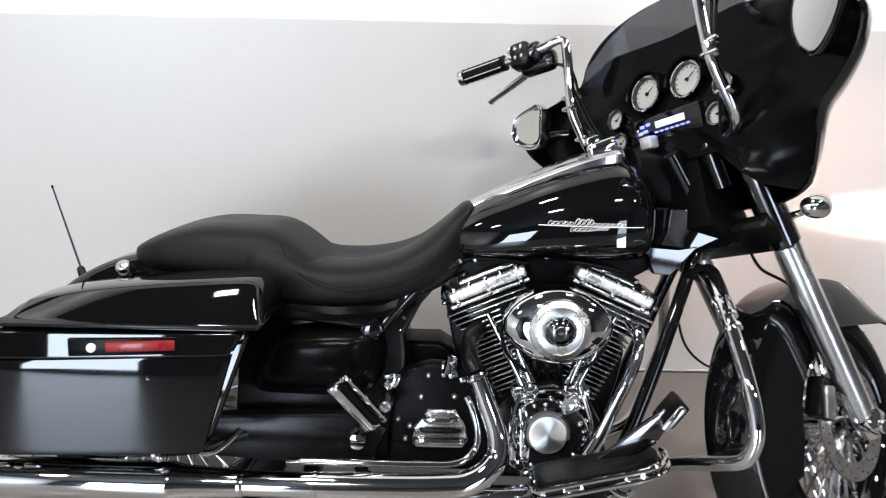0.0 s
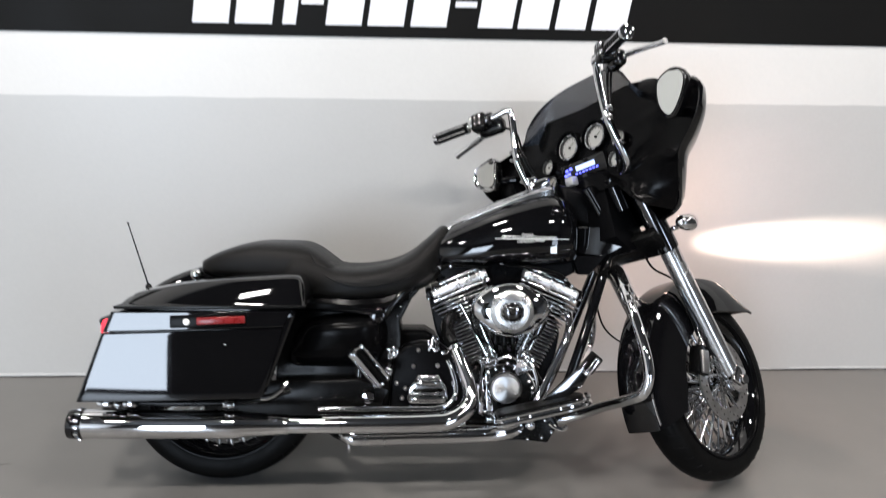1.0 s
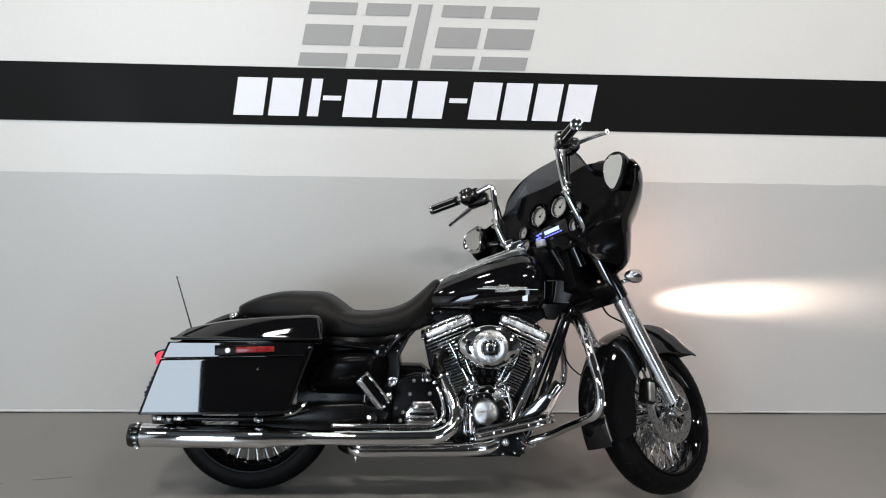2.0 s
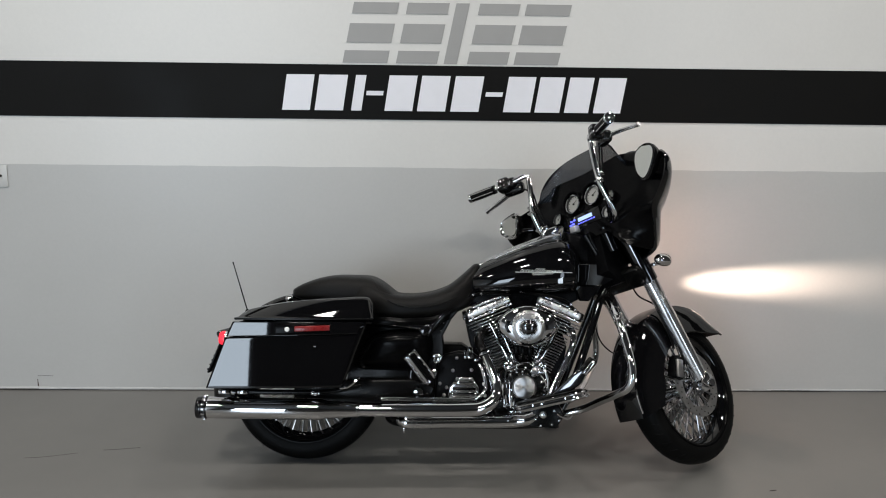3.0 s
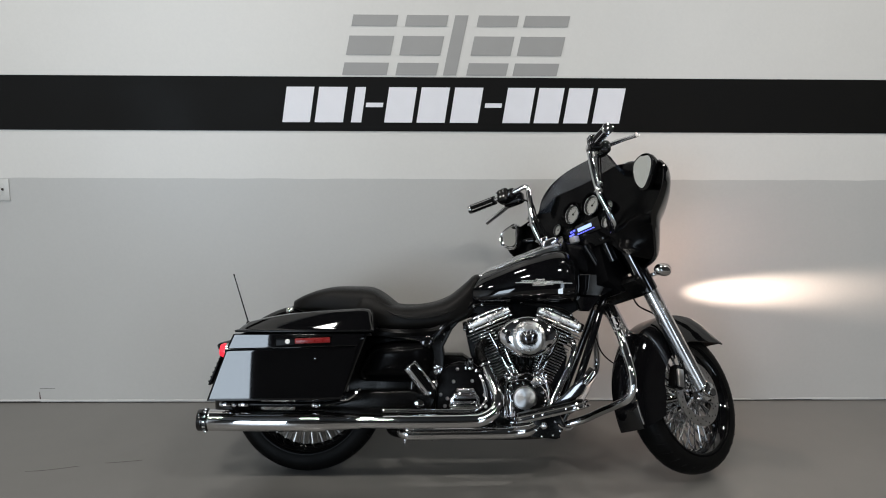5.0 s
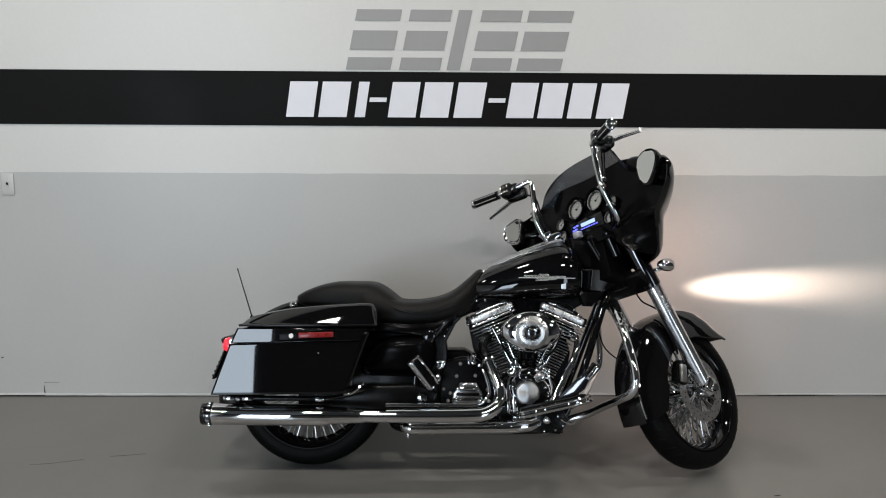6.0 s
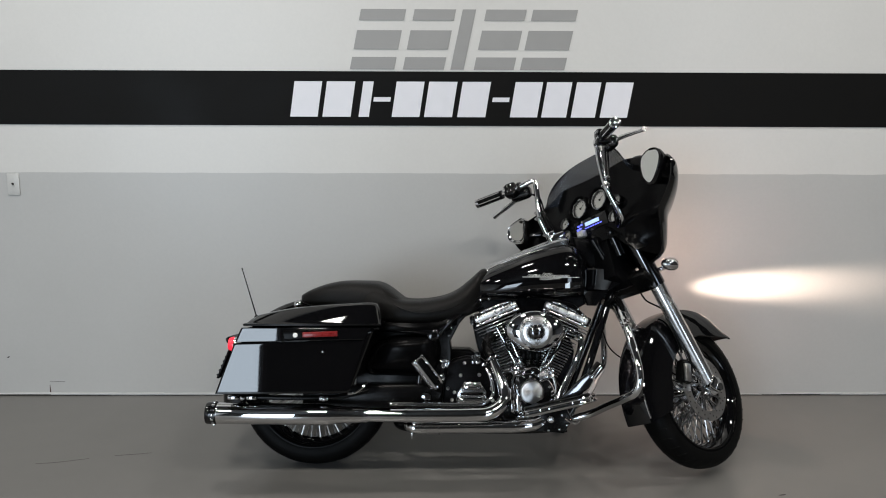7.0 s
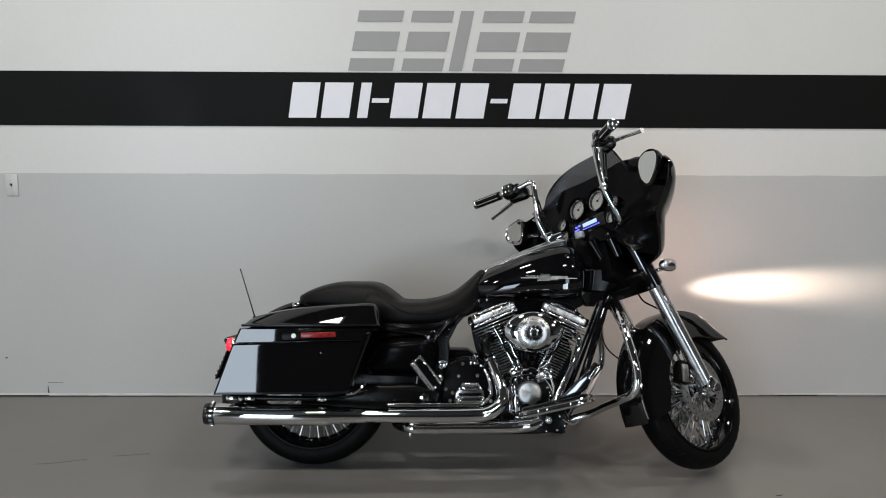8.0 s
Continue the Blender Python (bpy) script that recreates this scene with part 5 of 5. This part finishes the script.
# ignition wires, oil hoses and small fittings round the engine
for pts in (((0.835, -0.11, 0.60), (0.80, -0.15, 0.575), (0.815, -0.16, 0.52), (0.862, -0.14, 0.475)), ((1.005, -0.11, 0.61), (1.045, -0.15, 0.59), (1.03, -0.165, 0.53), (0.985, -0.15, 0.48))):
    bm = bmesh.new()
    tube(bm, pts, 0.0042, segs=8)
    part("plug_wire", bm, GRIP, engine, "black ignition wire")
for pts in (((0.842, -0.172, 0.29), (0.825, -0.19, 0.34), (0.835, -0.18, 0.40), (0.86, -0.16, 0.44)), ((0.99, -0.165, 0.30), (1.012, -0.18, 0.355), (1.0, -0.175, 0.41), (0.985, -0.16, 0.45)), ((0.88, -0.165, 0.432), (0.918, -0.18, 0.446), (0.955, -0.165, 0.432))):
    bm = bmesh.new()
    tube(bm, pts, 0.0048, segs=8)
    part("oil_line", bm, CHROME, engine, "thin chrome oil line")
for x, z, r in ((0.843, 0.335, 0.007), (0.838, 0.375, 0.006), (0.846, 0.27, 0.007), (0.90, 0.252, 0.007), (0.945, 0.262, 0.007), (0.998, 0.33, 0.007), (1.004, 0.375, 0.006), (0.88, 0.405, 0.006), (0.94, 0.408, 0.006), (0.918, 0.425, 0.008)):
    bm = bmesh.new()
    bolt(bm, (x, -0.175, z), (0, -1, 0.15), r, 0.009)
    part("fitting", bm, CHROME, engine)

# air cleaner: an oval chrome cover with a round centre
AC = Vector((0.925, -0.226, 0.598))


def oval(f, y, fz=1.0):
    out = []
    for k in range(48):
        a = 2 * math.pi * k / 48
        c, s = math.cos(a), math.sin(a)
        r = 1.0 / ((abs(c) ** 1.75 + abs(s) ** 1.75) ** (1 / 1.75))
        out.append(Vector((AC.x + 0.126 * f * r * c, y, AC.z + 0.088 * f * fz * r * s)))
    return out


bm = bmesh.new()
skin(bm, [oval(0.94, -0.145), oval(1.0, -0.152), oval(1.0, -0.192), oval(0.985, -0.199), oval(0.93, -0.206), oval(0.80, -0.213), oval(0.6, -0.222), oval(0.2, -0.228)])
air = part("air_cleaner", bm, CHROME, None, "oval chrome air cleaner cover")
bm = bmesh.new()
lathe(bm, [(0.069, -0.012), (0.069, -0.001), (0.067, 0.003), (0.055, 0.008), (0.0535, 0.0065), (0.052, 0.0085), (0.037, 0.012), (0.034, 0.012), (0.0315, 0.008)], AC, (0, -1, 0), 48)
part("centre_ring", bm, SPUN, air, "stepped bright centre ring")
bm = bmesh.new()
lathe(bm, [(0.0305, 0.0), (0.0305, 0.0120), (0.027, 0.016), (0.018, 0.020), (0.009, 0.0216), (0.0001, 0.022)], AC, (0, -1, 0), 32)
part("centre_insert", bm, SMOKED, air, "domed dark chrome centre insert")
bm = bmesh.new()
lathe(bm, [(0.0001, 0.0245), (0.009, 0.0235), (0.012, 0.018)], AC + Vector((0, 0, 0.004)), (0, -1, 0), 14)
box(bm, AC + Vector((0, -0.0195, 0.010)), (0.034, 0.003, 0.009), None, 0.001)
part("badge", bm, CHROME, air, "small chrome badge shapes")
# dark crescent beside the ring, laid on as a slightly raised black plate
for sx in (-1,):
    bm = bmesh.new()
    p = [(0.065, -0.03), (0.088, -0.024), (0.098, 0.0), (0.088, 0.024), (0.065, 0.03), (0.078, 0.0)]
    slab(bm, [(AC.x + sx * x, AC.z + z) for x, z in p], -0.220, -0.205, 0.003)
    part("dark_crescent", bm, SATIN, air, "raised black crescent beside the centre ring")
bm = bmesh.new()
lathe(bm, [(0.085, 0.0), (0.088, 0.03), (0.08, 0.06), (0.03, 0.07)], (0.925, -0.16, 0.596), (0, 1, 0), 32)
part("filter_back", bm, SATIN, air, "black filter backing plate")

# transmission
bm = bmesh.new()
slab(bm, [(0.535, 0.225), (0.790, 0.220), (0.790, 0.40), (0.745, 0.445), (0.700, 0.478), (0.640, 0.484), (0.585, 0.470), (0.555, 0.44), (0.545, 0.38)], -0.125, -0.075, 0.012, 3)
gear = part("gearbox", bm, PLASTIC, None, "black satin gearbox")
bm = bmesh.new()
slab(bm, [(0.50, 0.24), (0.78, 0.24), (0.77, 0.36), (0.715, 0.435), (0.690, 0.478), (0.655, 0.500), (0.565, 0.500), (0.53, 0.46)], 0.0, 0.14, 0.014, 3)
part("primary_case", bm, PLASTIC, gear, "black primary case on the far side")
bm = bmesh.new()
slab(bm, [(0.596, 0.296), (0.606, 0.284), (0.716, 0.284), (0.730, 0.300), (0.726, 0.335), (0.700, 0.378), (0.632, 0.378), (0.600, 0.335)], -0.146, -0.12, 0.008, 3)
gc = part("gearbox_cover", bm, POLISHED, gear, "chrome gearbox side cover")
for k in range(3):
    bm = bmesh.new()
    z, e = 0.304 + 0.026 * k, 0.010 * k
    tube(bm, [(0.608 + e, -0.142, z), (0.620 + e, -0.152, z), (0.706 - e, -0.152, z), (0.718 - e, -0.142, z)], 0.0095 if k != 1 else 0.006, segs=10)
    part("rib", bm, CHROME if k != 1 else SATIN, gc)
for x, z in ((0.580, 0.300), (0.562, 0.348), (0.616, 0.403), (0.695, 0.406), (0.747, 0.348), (0.752, 0.300), (0.590, 0.332), (0.632, 0.455)):
    bm = bmesh.new()
    bolt(bm, (x, -0.128, z), (0, -1, 0), 0.0075, 0.010)
    part("bolt", bm, DISC, gear)
bm = bmesh.new()
lathe(bm, [(0.001, 0.012), (0.012, 0.012), (0.016, 0.0), (0.016, -0.02)], (0.686, -0.125, 0.486), (0.1, -0.5, 1), 16)
box(bm, (0.690, -0.130, 0.462), (0.026, 0.022, 0.018), rot_y(20), 0.005)
box(bm, (0.716, -0.128, 0.450), (0.022, 0.022, 0.014), rot_y(10), 0.004)
lathe(bm, [(0.001, 0.02), (0.006, 0.02), (0.018, -0.02)], (0.680, -0.13, 0.484), (0.1, 0.0, 1), 14)
box(bm, (0.668, -0.128, 0.470), (0.012, 0.016, 0.036), None, 0.004)
part("dipstick", bm, CHROME, gear, "chrome dipstick and fittings")
bm = bmesh.new()
lathe(bm, [(0.008, 0.012), (0.018, 0.010), (0.021, 0.0), (0.021, -0.03)], (0.475, -0.205, 0.322), (0, -1, 0), 20)
part("swingarm_cap", bm, CHROME, frame_, "chrome swingarm cap")
bm = bmesh.new()
slab(bm, [(-0.05, 0.26), (0.50, 0.235), (0.54, 0.335), (0.44, 0.37), (-0.05, 0.35)], -0.16, -0.12, 0.012)
part("swingarm", bm, SATIN, None, "black swingarm")

# passenger footpeg, folded up
bm = bmesh.new()
tube(bm, [(0.505, -0.240, 0.372), (0.432, -0.290, 0.474)], 0.016, segs=14, smooth=False)
lathe(bm, [(0.001, 0.006), (0.014, 0.004), (0.017, 0.0), (0.017, -0.012), (0.0135, -0.016)], (0.428, -0.293, 0.480), (-0.073, -0.05, 0.102), 16)
peg = part("footpeg", bm, POLISHED, None, "chrome passenger footpeg folded up")
bm = bmesh.new()
tube(bm, [(0.524, -0.250, 0.384), (0.450, -0.300, 0.486)], 0.0090, segs=8, smooth=False)
part("peg_rubber", bm, GRIP, peg, "black rubber strip")
bm = bmesh.new()
tube(bm, [(0.537, -0.246, 0.388), (0.532, -0.256, 0.403), (0.466, -0.303, 0.494), (0.452, -0.303, 0.497), (0.440, -0.298, 0.490)], 0.0062, segs=8)
part("peg_rail", bm, CHROME, peg, "chrome outer rail")
bm = bmesh.new()
box(bm, (0.512, -0.205, 0.370), (0.026, 0.05, 0.026), rot_y(-50), 0.007)
lathe(bm, [(0.006, 0.006), (0.008, 0.014), (0.013, 0.012), (0.018, 0.0), (0.018, -0.04)], (0.536, -0.190, 0.402), (0, -1, 0), 18)
lathe(bm, [(0.005, 0.004), (0.007, 0.010), (0.010, 0.009), (0.013, 0.0), (0.013, -0.03)], (0.542, -0.185, 0.450), (0, -1, 0), 14)
box(bm, (0.558, -0.180, 0.458), (0.018, 0.022, 0.030), rot_y(-25), 0.005)
box(bm, (0.544, -0.180, 0.470), (0.028, 0.018, 0.012), rot_y(15), 0.004)
part("peg_mount", bm, POLISHED, peg, "chrome peg mount")

# ---- exhaust ----
bm = bmesh.new()
lathe(bm, [(0.030, 0.0), (0.0415, 0.0), (0.0425, 0.004), (0.0425, 0.44), (0.041, 0.452), (0.036, 0.47), (0.030, 0.575), (0.028, 0.60)], (-0.354, -0.33, 0.271), (1, 0, -0.002), 32)
muf = part("muffler", bm, CHROME, None, "long chrome slip-on muffler")
bm = bmesh.new()
lathe(bm, [(0.030, 0.05), (0.030, -0.008), (0.034, -0.012), (0.041, -0.011), (0.0435, -0.006), (0.0435, 0.008), (0.0405, 0.010), (0.0405, 0.016), (0.0435, 0.018), (0.0435, 0.028), (0.0415, 0.03), (0.041, 0.05)], (-0.387, -0.33, 0.271), (1, 0, 0), 32)
tip = part("muffler_tip", bm, BLACK, muf, "black ribbed muffler tip")
for k in range(14):
    a = 2 * math.pi * k / 14
    bm = bmesh.new()
    box(bm, (-0.367, -0.33 + 0.0432 * math.cos(a), 0.271 + 0.0432 * math.sin(a)), (0.012, 0.008, 0.008), Euler((a, 0, 0)).to_matrix(), 0.001)
    part("tip_notch", bm, CHROME, tip)
bm = bmesh.new()
tube(bm, [(0.235, -0.33, 0.2705), (0.45, -0.33, 0.272), (0.66, -0.325, 0.275), (0.735, -0.315, 0.283), (0.785, -0.295, 0.318), (0.792, -0.275, 0.365), (0.768, -0.248, 0.430), (0.742, -0.222, 0.490)], [0.0265, 0.0285, 0.0285, 0.028, 0.026, 0.024, 0.022, 0.020], segs=20)
part("rear_pipe", bm, CHROME, None, "chrome rear exhaust pipe with heat shield")
for c_, d_ in (((0.238, -0.33, 0.2705), (1, 0, 0)), ((0.40, -0.33, 0.272), (1, 0, 0)), ((0.745, -0.225, 0.484), (-0.4, 0.3, 0.9))):
    bm = bmesh.new()
    lathe(bm, [(0.0285, -0.004), (0.0305, -0.003), (0.0305, 0.003), (0.0285, 0.004)], c_, d_, 24, closed=True)
    part("pipe_clamp", bm, CHROME, muf)
bm = bmesh.new()
tube(bm, [(0.742, -0.222, 0.490), (0.728, -0.19, 0.516), (0.728, -0.13, 0.545), (0.76, -0.07, 0.570), (0.80, -0.04, 0.59)], [0.019, 0.021, 0.022, 0.022, 0.022], segs=16)
part("header_elbow", bm, SATIN, None, "black exhaust elbow at the rear cylinder")
# second shield edge above the pipe
bm = bmesh.new()
tube(bm, [(0.33, -0.295, 0.308), (0.60, -0.295, 0.309), (0.70, -0.29, 0.312), (0.740, -0.275, 0.335), (0.748, -0.262, 0.37), (0.735, -0.25, 0.42), (0.722, -0.24, 0.445)], 0.0075, segs=12)
part("upper_shield", bm, CHROME, None, "slim chrome shield")
bm = bmesh.new()
tube(bm, [(1.10, -0.08, 0.59), (1.125, -0.12, 0.565), (1.112, -0.150, 0.50), (1.065, -0.17, 0.405), (1.015, -0.19, 0.31), (0.955, -0.215, 0.235), (0.86, -0.235, 0.215), (0.62, -0.25, 0.212), (0.45, -0.26, 0.210), (0.415, -0.255, 0.212), (0.40, -0.235, 0.215)], [0.013, 0.013, 0.013, 0.014, 0.017, 0.022, 0.026, 0.026, 0.026, 0.023, 0.018], segs=20)
lowp = part("front_pipe", bm, CHROME, None, "chrome front exhaust pipe with heat shield")
for x in (0.455, 0.475, 0.53):
    bm = bmesh.new()
    lathe(bm, [(0.026, -0.004), (0.0285, -0.003), (0.0285, 0.003), (0.026, 0.004)], (x, -0.26, 0.2105), (1, 0, 0), 24, closed=True)
    part("pipe_clamp", bm, CHROME, lowp)
bm = bmesh.new()
box(bm, (0.44, -0.265, 0.238), (0.035, 0.03, 0.02), None, 0.005)
part("clamp_end", bm, CHROME, lowp, "chrome clamp end")
bm = bmesh.new()
bolt(bm, (0.42, -0.262, 0.186), (0, 0, -1), 0.006, 0.02)
part("clamp_bolt", bm, CHROME, lowp)
bm = bmesh.new()
tube(bm, [(0.42, -0.22, 0.205), (0.36, -0.12, 0.20), (0.33, 0.1, 0.2), (0.24, 0.3, 0.25)], 0.024, segs=14)
part("crossover_pipe", bm, SATIN, lowp, "dark crossover pipe")

# ---- floorboard, brake pedal, engine guard ----
tb = rot_y(13) @ Euler((radians(-8), 0, 0)).to_matrix()
bm = bmesh.new()
fb = [Vector((x, y, 0)) for x, y in ((-0.145, -0.07), (-0.13, -0.092), (0.09, -0.092), (0.135, -0.06), (0.15, 0.0), (0.135, 0.06), (-0.13, 0.07), (-0.145, 0.05))]
fbo = Vector((1.005, -0.300, 0.314))
skin(bm, [[fbo + tb @ (q * f + Vector((0, 0, z))) for q in rounded_quad(fb, 0.03, 3)] for f, z in ((0.94, -0.020), (1.0, -0.015), (1.0, 0.004), (0.97, 0.008))])
board = part("floorboard", bm, CHROME, None, "chrome edged rider floorboard")
bm = bmesh.new()
skin(bm, [[fbo + tb @ (q * f + Vector((0, 0, z))) for q in rounded_quad(fb, 0.03, 3)] for f, z in ((0.93, 0.006), (0.93, 0.014), (0.90, 0.017))])
part("board_rubber", bm, GRIP, board, "black ribbed rubber pad")
for dz in (-0.012, 0.006):
    bm = bmesh.new()
    tube(bm, [fbo + tb @ (Vector((x, y, dz))) for x, y in ((-0.150, -0.04), (-0.143, -0.082), (-0.12, -0.096), (0.0, -0.097), (0.088, -0.096), (0.135, -0.068), (0.154, -0.01), (0.150, 0.03))], 0.0055, segs=8, n=5)
    part("edge_rail", bm, CHROME, board, "chrome edge rail")
each("edge_block", (-0.06, 0.07), lambda b, q: box(b, fbo + tb @ Vector((q, -0.093, 0.0)), (0.045, 0.012, 0.020), tb, 0.004), CHROME, board)
bm = bmesh.new()
slab(bm, [(0.93, 0.195), (1.04, 0.185), (1.075, 0.24), (1.05, 0.29), (0.95, 0.28)], -0.235, -0.12, 0.01)
brk = part("board_bracket", bm, SATIN, None, "black floorboard bracket")
for x, z, r in ((0.985, 0.243, 0.017), (1.02, 0.205, 0.007), (0.975, 0.20, 0.007), (1.05, 0.222, 0.007), (1.03, 0.26, 0.007), (0.955, 0.225, 0.006)):
    bm = bmesh.new()
    bolt(bm, (x, -0.236, z), (0, -1, 0), r, 0.012)
    part("bracket_bolt", bm, POLISHED, brk)
bm = bmesh.new()
tube(bm, [(1.045, -0.24, 0.25), (1.062, -0.245, 0.238), (1.085, -0.25, 0.232), (1.10, -0.25, 0.242)], 0.007, segs=8)
part("hook", bm, CHROME, brk, "chrome hook")
bm = bmesh.new()
slab(bm, [(1.010, 0.330), (1.055, 0.326), (1.128, 0.382), (1.162, 0.448), (1.142, 0.462), (1.090, 0.414)], -0.312, -0.296, 0.005, 3)
bm.transform(Matrix(((1, 0, 0, 0), (-0.281, 1, 0, 0.306), (0, 0, 1, 0), (0, 0, 0, 1))))
ped = part("brake_pedal", bm, SMOKED, None, "dark chrome brake pedal with a rubber pad")
bm = bmesh.new()
box(bm, (1.158, -0.315, 0.456), (0.026, 0.085, 0.060), rot_y(-38), 0.007, 3)
part("pedal_pad", bm, GRIP, ped, "black rubber pad")
bm = bmesh.new()
box(bm, (1.152, -0.315, 0.450), (0.018, 0.092, 0.067), rot_y(-38), 0.006, 3)
part("pad_frame", bm, CHROME, ped, "chrome pad frame")

bm = bmesh.new()
half_g = [(1.268, -0.03, 0.712), (1.270, -0.12, 0.712), (1.273, -0.20, 0.690), (1.284, -0.275, 0.635), (1.302, -0.345, 0.54), (1.314, -0.380, 0.462), (1.312, -0.386, 0.412), (1.298, -0.372, 0.372), (1.270, -0.325, 0.345), (1.22, -0.22, 0.298), (1.163, -0.14, 0.252), (1.06, -0.11, 0.215)]
tube(bm, half_g, 0.0165, segs=16)
tube(bm, [(x, -y, z) for x, y, z in half_g], 0.0165, segs=16)
guard = part("engine_guard", bm, CHROME, None, "chrome tubular engine guard")
bm = bmesh.new()
box(bm, (1.264, -0.03, 0.705), (0.055, 0.12, 0.03), rot_y(-25), 0.008)
tube(bm, [(1.24, -0.07, 0.70), (1.275, -0.14, 0.73), (1.282, -0.20, 0.705), (1.29, -0.235, 0.665)], 0.011, segs=8)
part("guard_clamp", bm, SATIN, guard, "black guard clamp")
for p0 in ((1.278, -0.225, 0.672), (1.284, -0.258, 0.648), (1.288, -0.280, 0.628)):
    bm = bmesh.new()
    lathe(bm, [(0.0165, -0.005), (0.0215, -0.004), (0.0215, 0.004), (0.0165, 0.005)], p0, (0.1, -0.75, -0.6), 16, closed=True)
    part("guard_collar", bm, CHROME, guard)

# thin brake line and cables by the neck
bm = bmesh.new()
tube(bm, [(1.235, -0.06, 0.70), (1.225, -0.07, 0.62), (1.25, -0.07, 0.53), (1.31, -0.05, 0.475), (1.37, 0.0, 0.46)], 0.0032, segs=6)
part("brake_line", bm, GRIP, None, "thin black brake line")
bm = bmesh.new()
tube(bm, [(1.315, -0.05, 0.755), (1.34, -0.06, 0.70), (1.41, -0.085, 0.655), (1.44, -0.09, 0.58), (1.465, -0.10, 0.47)], 0.0042, segs=6)
part("fork_hose", bm, GRIP, None, "black brake hose beside the fork", 3)
# side stand on the far side
bm = bmesh.new()
tube(bm, [(1.00, 0.13, 0.20), (1.05, 0.24, 0.14), (1.09, 0.355, 0.086)], 0.013, segs=10)
box(bm, (1.095, 0.37, 0.085), (0.07, 0.045, 0.014), Euler((radians(12), 0, 0)).to_matrix(), 0.004)
part("side_stand", bm, SATIN, None, "black side stand")

# headlamp beam: a short bright lobe and a long weaker one, both flat on top
eye_ = bike.matrix_basis @ STEER @ Vector((1.545, 0, 1.03))


def lobe(target, watts, degrees_, wide, high, tilt):
    data = bpy.data.lights.new("headlamp_beam", "SPOT")
    data.energy, data.color, data.spot_size, data.spot_blend, data.shadow_soft_size = watts, (1.0, 0.78, 0.64), radians(degrees_), 1.0, 0.02
    way = (Vector(target) - eye_).normalized()
    across = Vector((1, 0, tilt))
    across -= way * across.dot(way)
    across.normalize()
    turn = Matrix((across, (-way).cross(across), -way)).transposed().to_4x4()
    new("headlamp_beam", data).matrix_basis = Matrix.Translation(eye_) @ turn @ Matrix.Diagonal((wide, high, 1, 1))


lobe((2.215, WALL_Y, 0.609), 190, 50, 0.93, 0.188, 0.045)
lobe((2.65, WALL_Y, 0.600), 66, 46, 1.5, 0.25, 0.0)

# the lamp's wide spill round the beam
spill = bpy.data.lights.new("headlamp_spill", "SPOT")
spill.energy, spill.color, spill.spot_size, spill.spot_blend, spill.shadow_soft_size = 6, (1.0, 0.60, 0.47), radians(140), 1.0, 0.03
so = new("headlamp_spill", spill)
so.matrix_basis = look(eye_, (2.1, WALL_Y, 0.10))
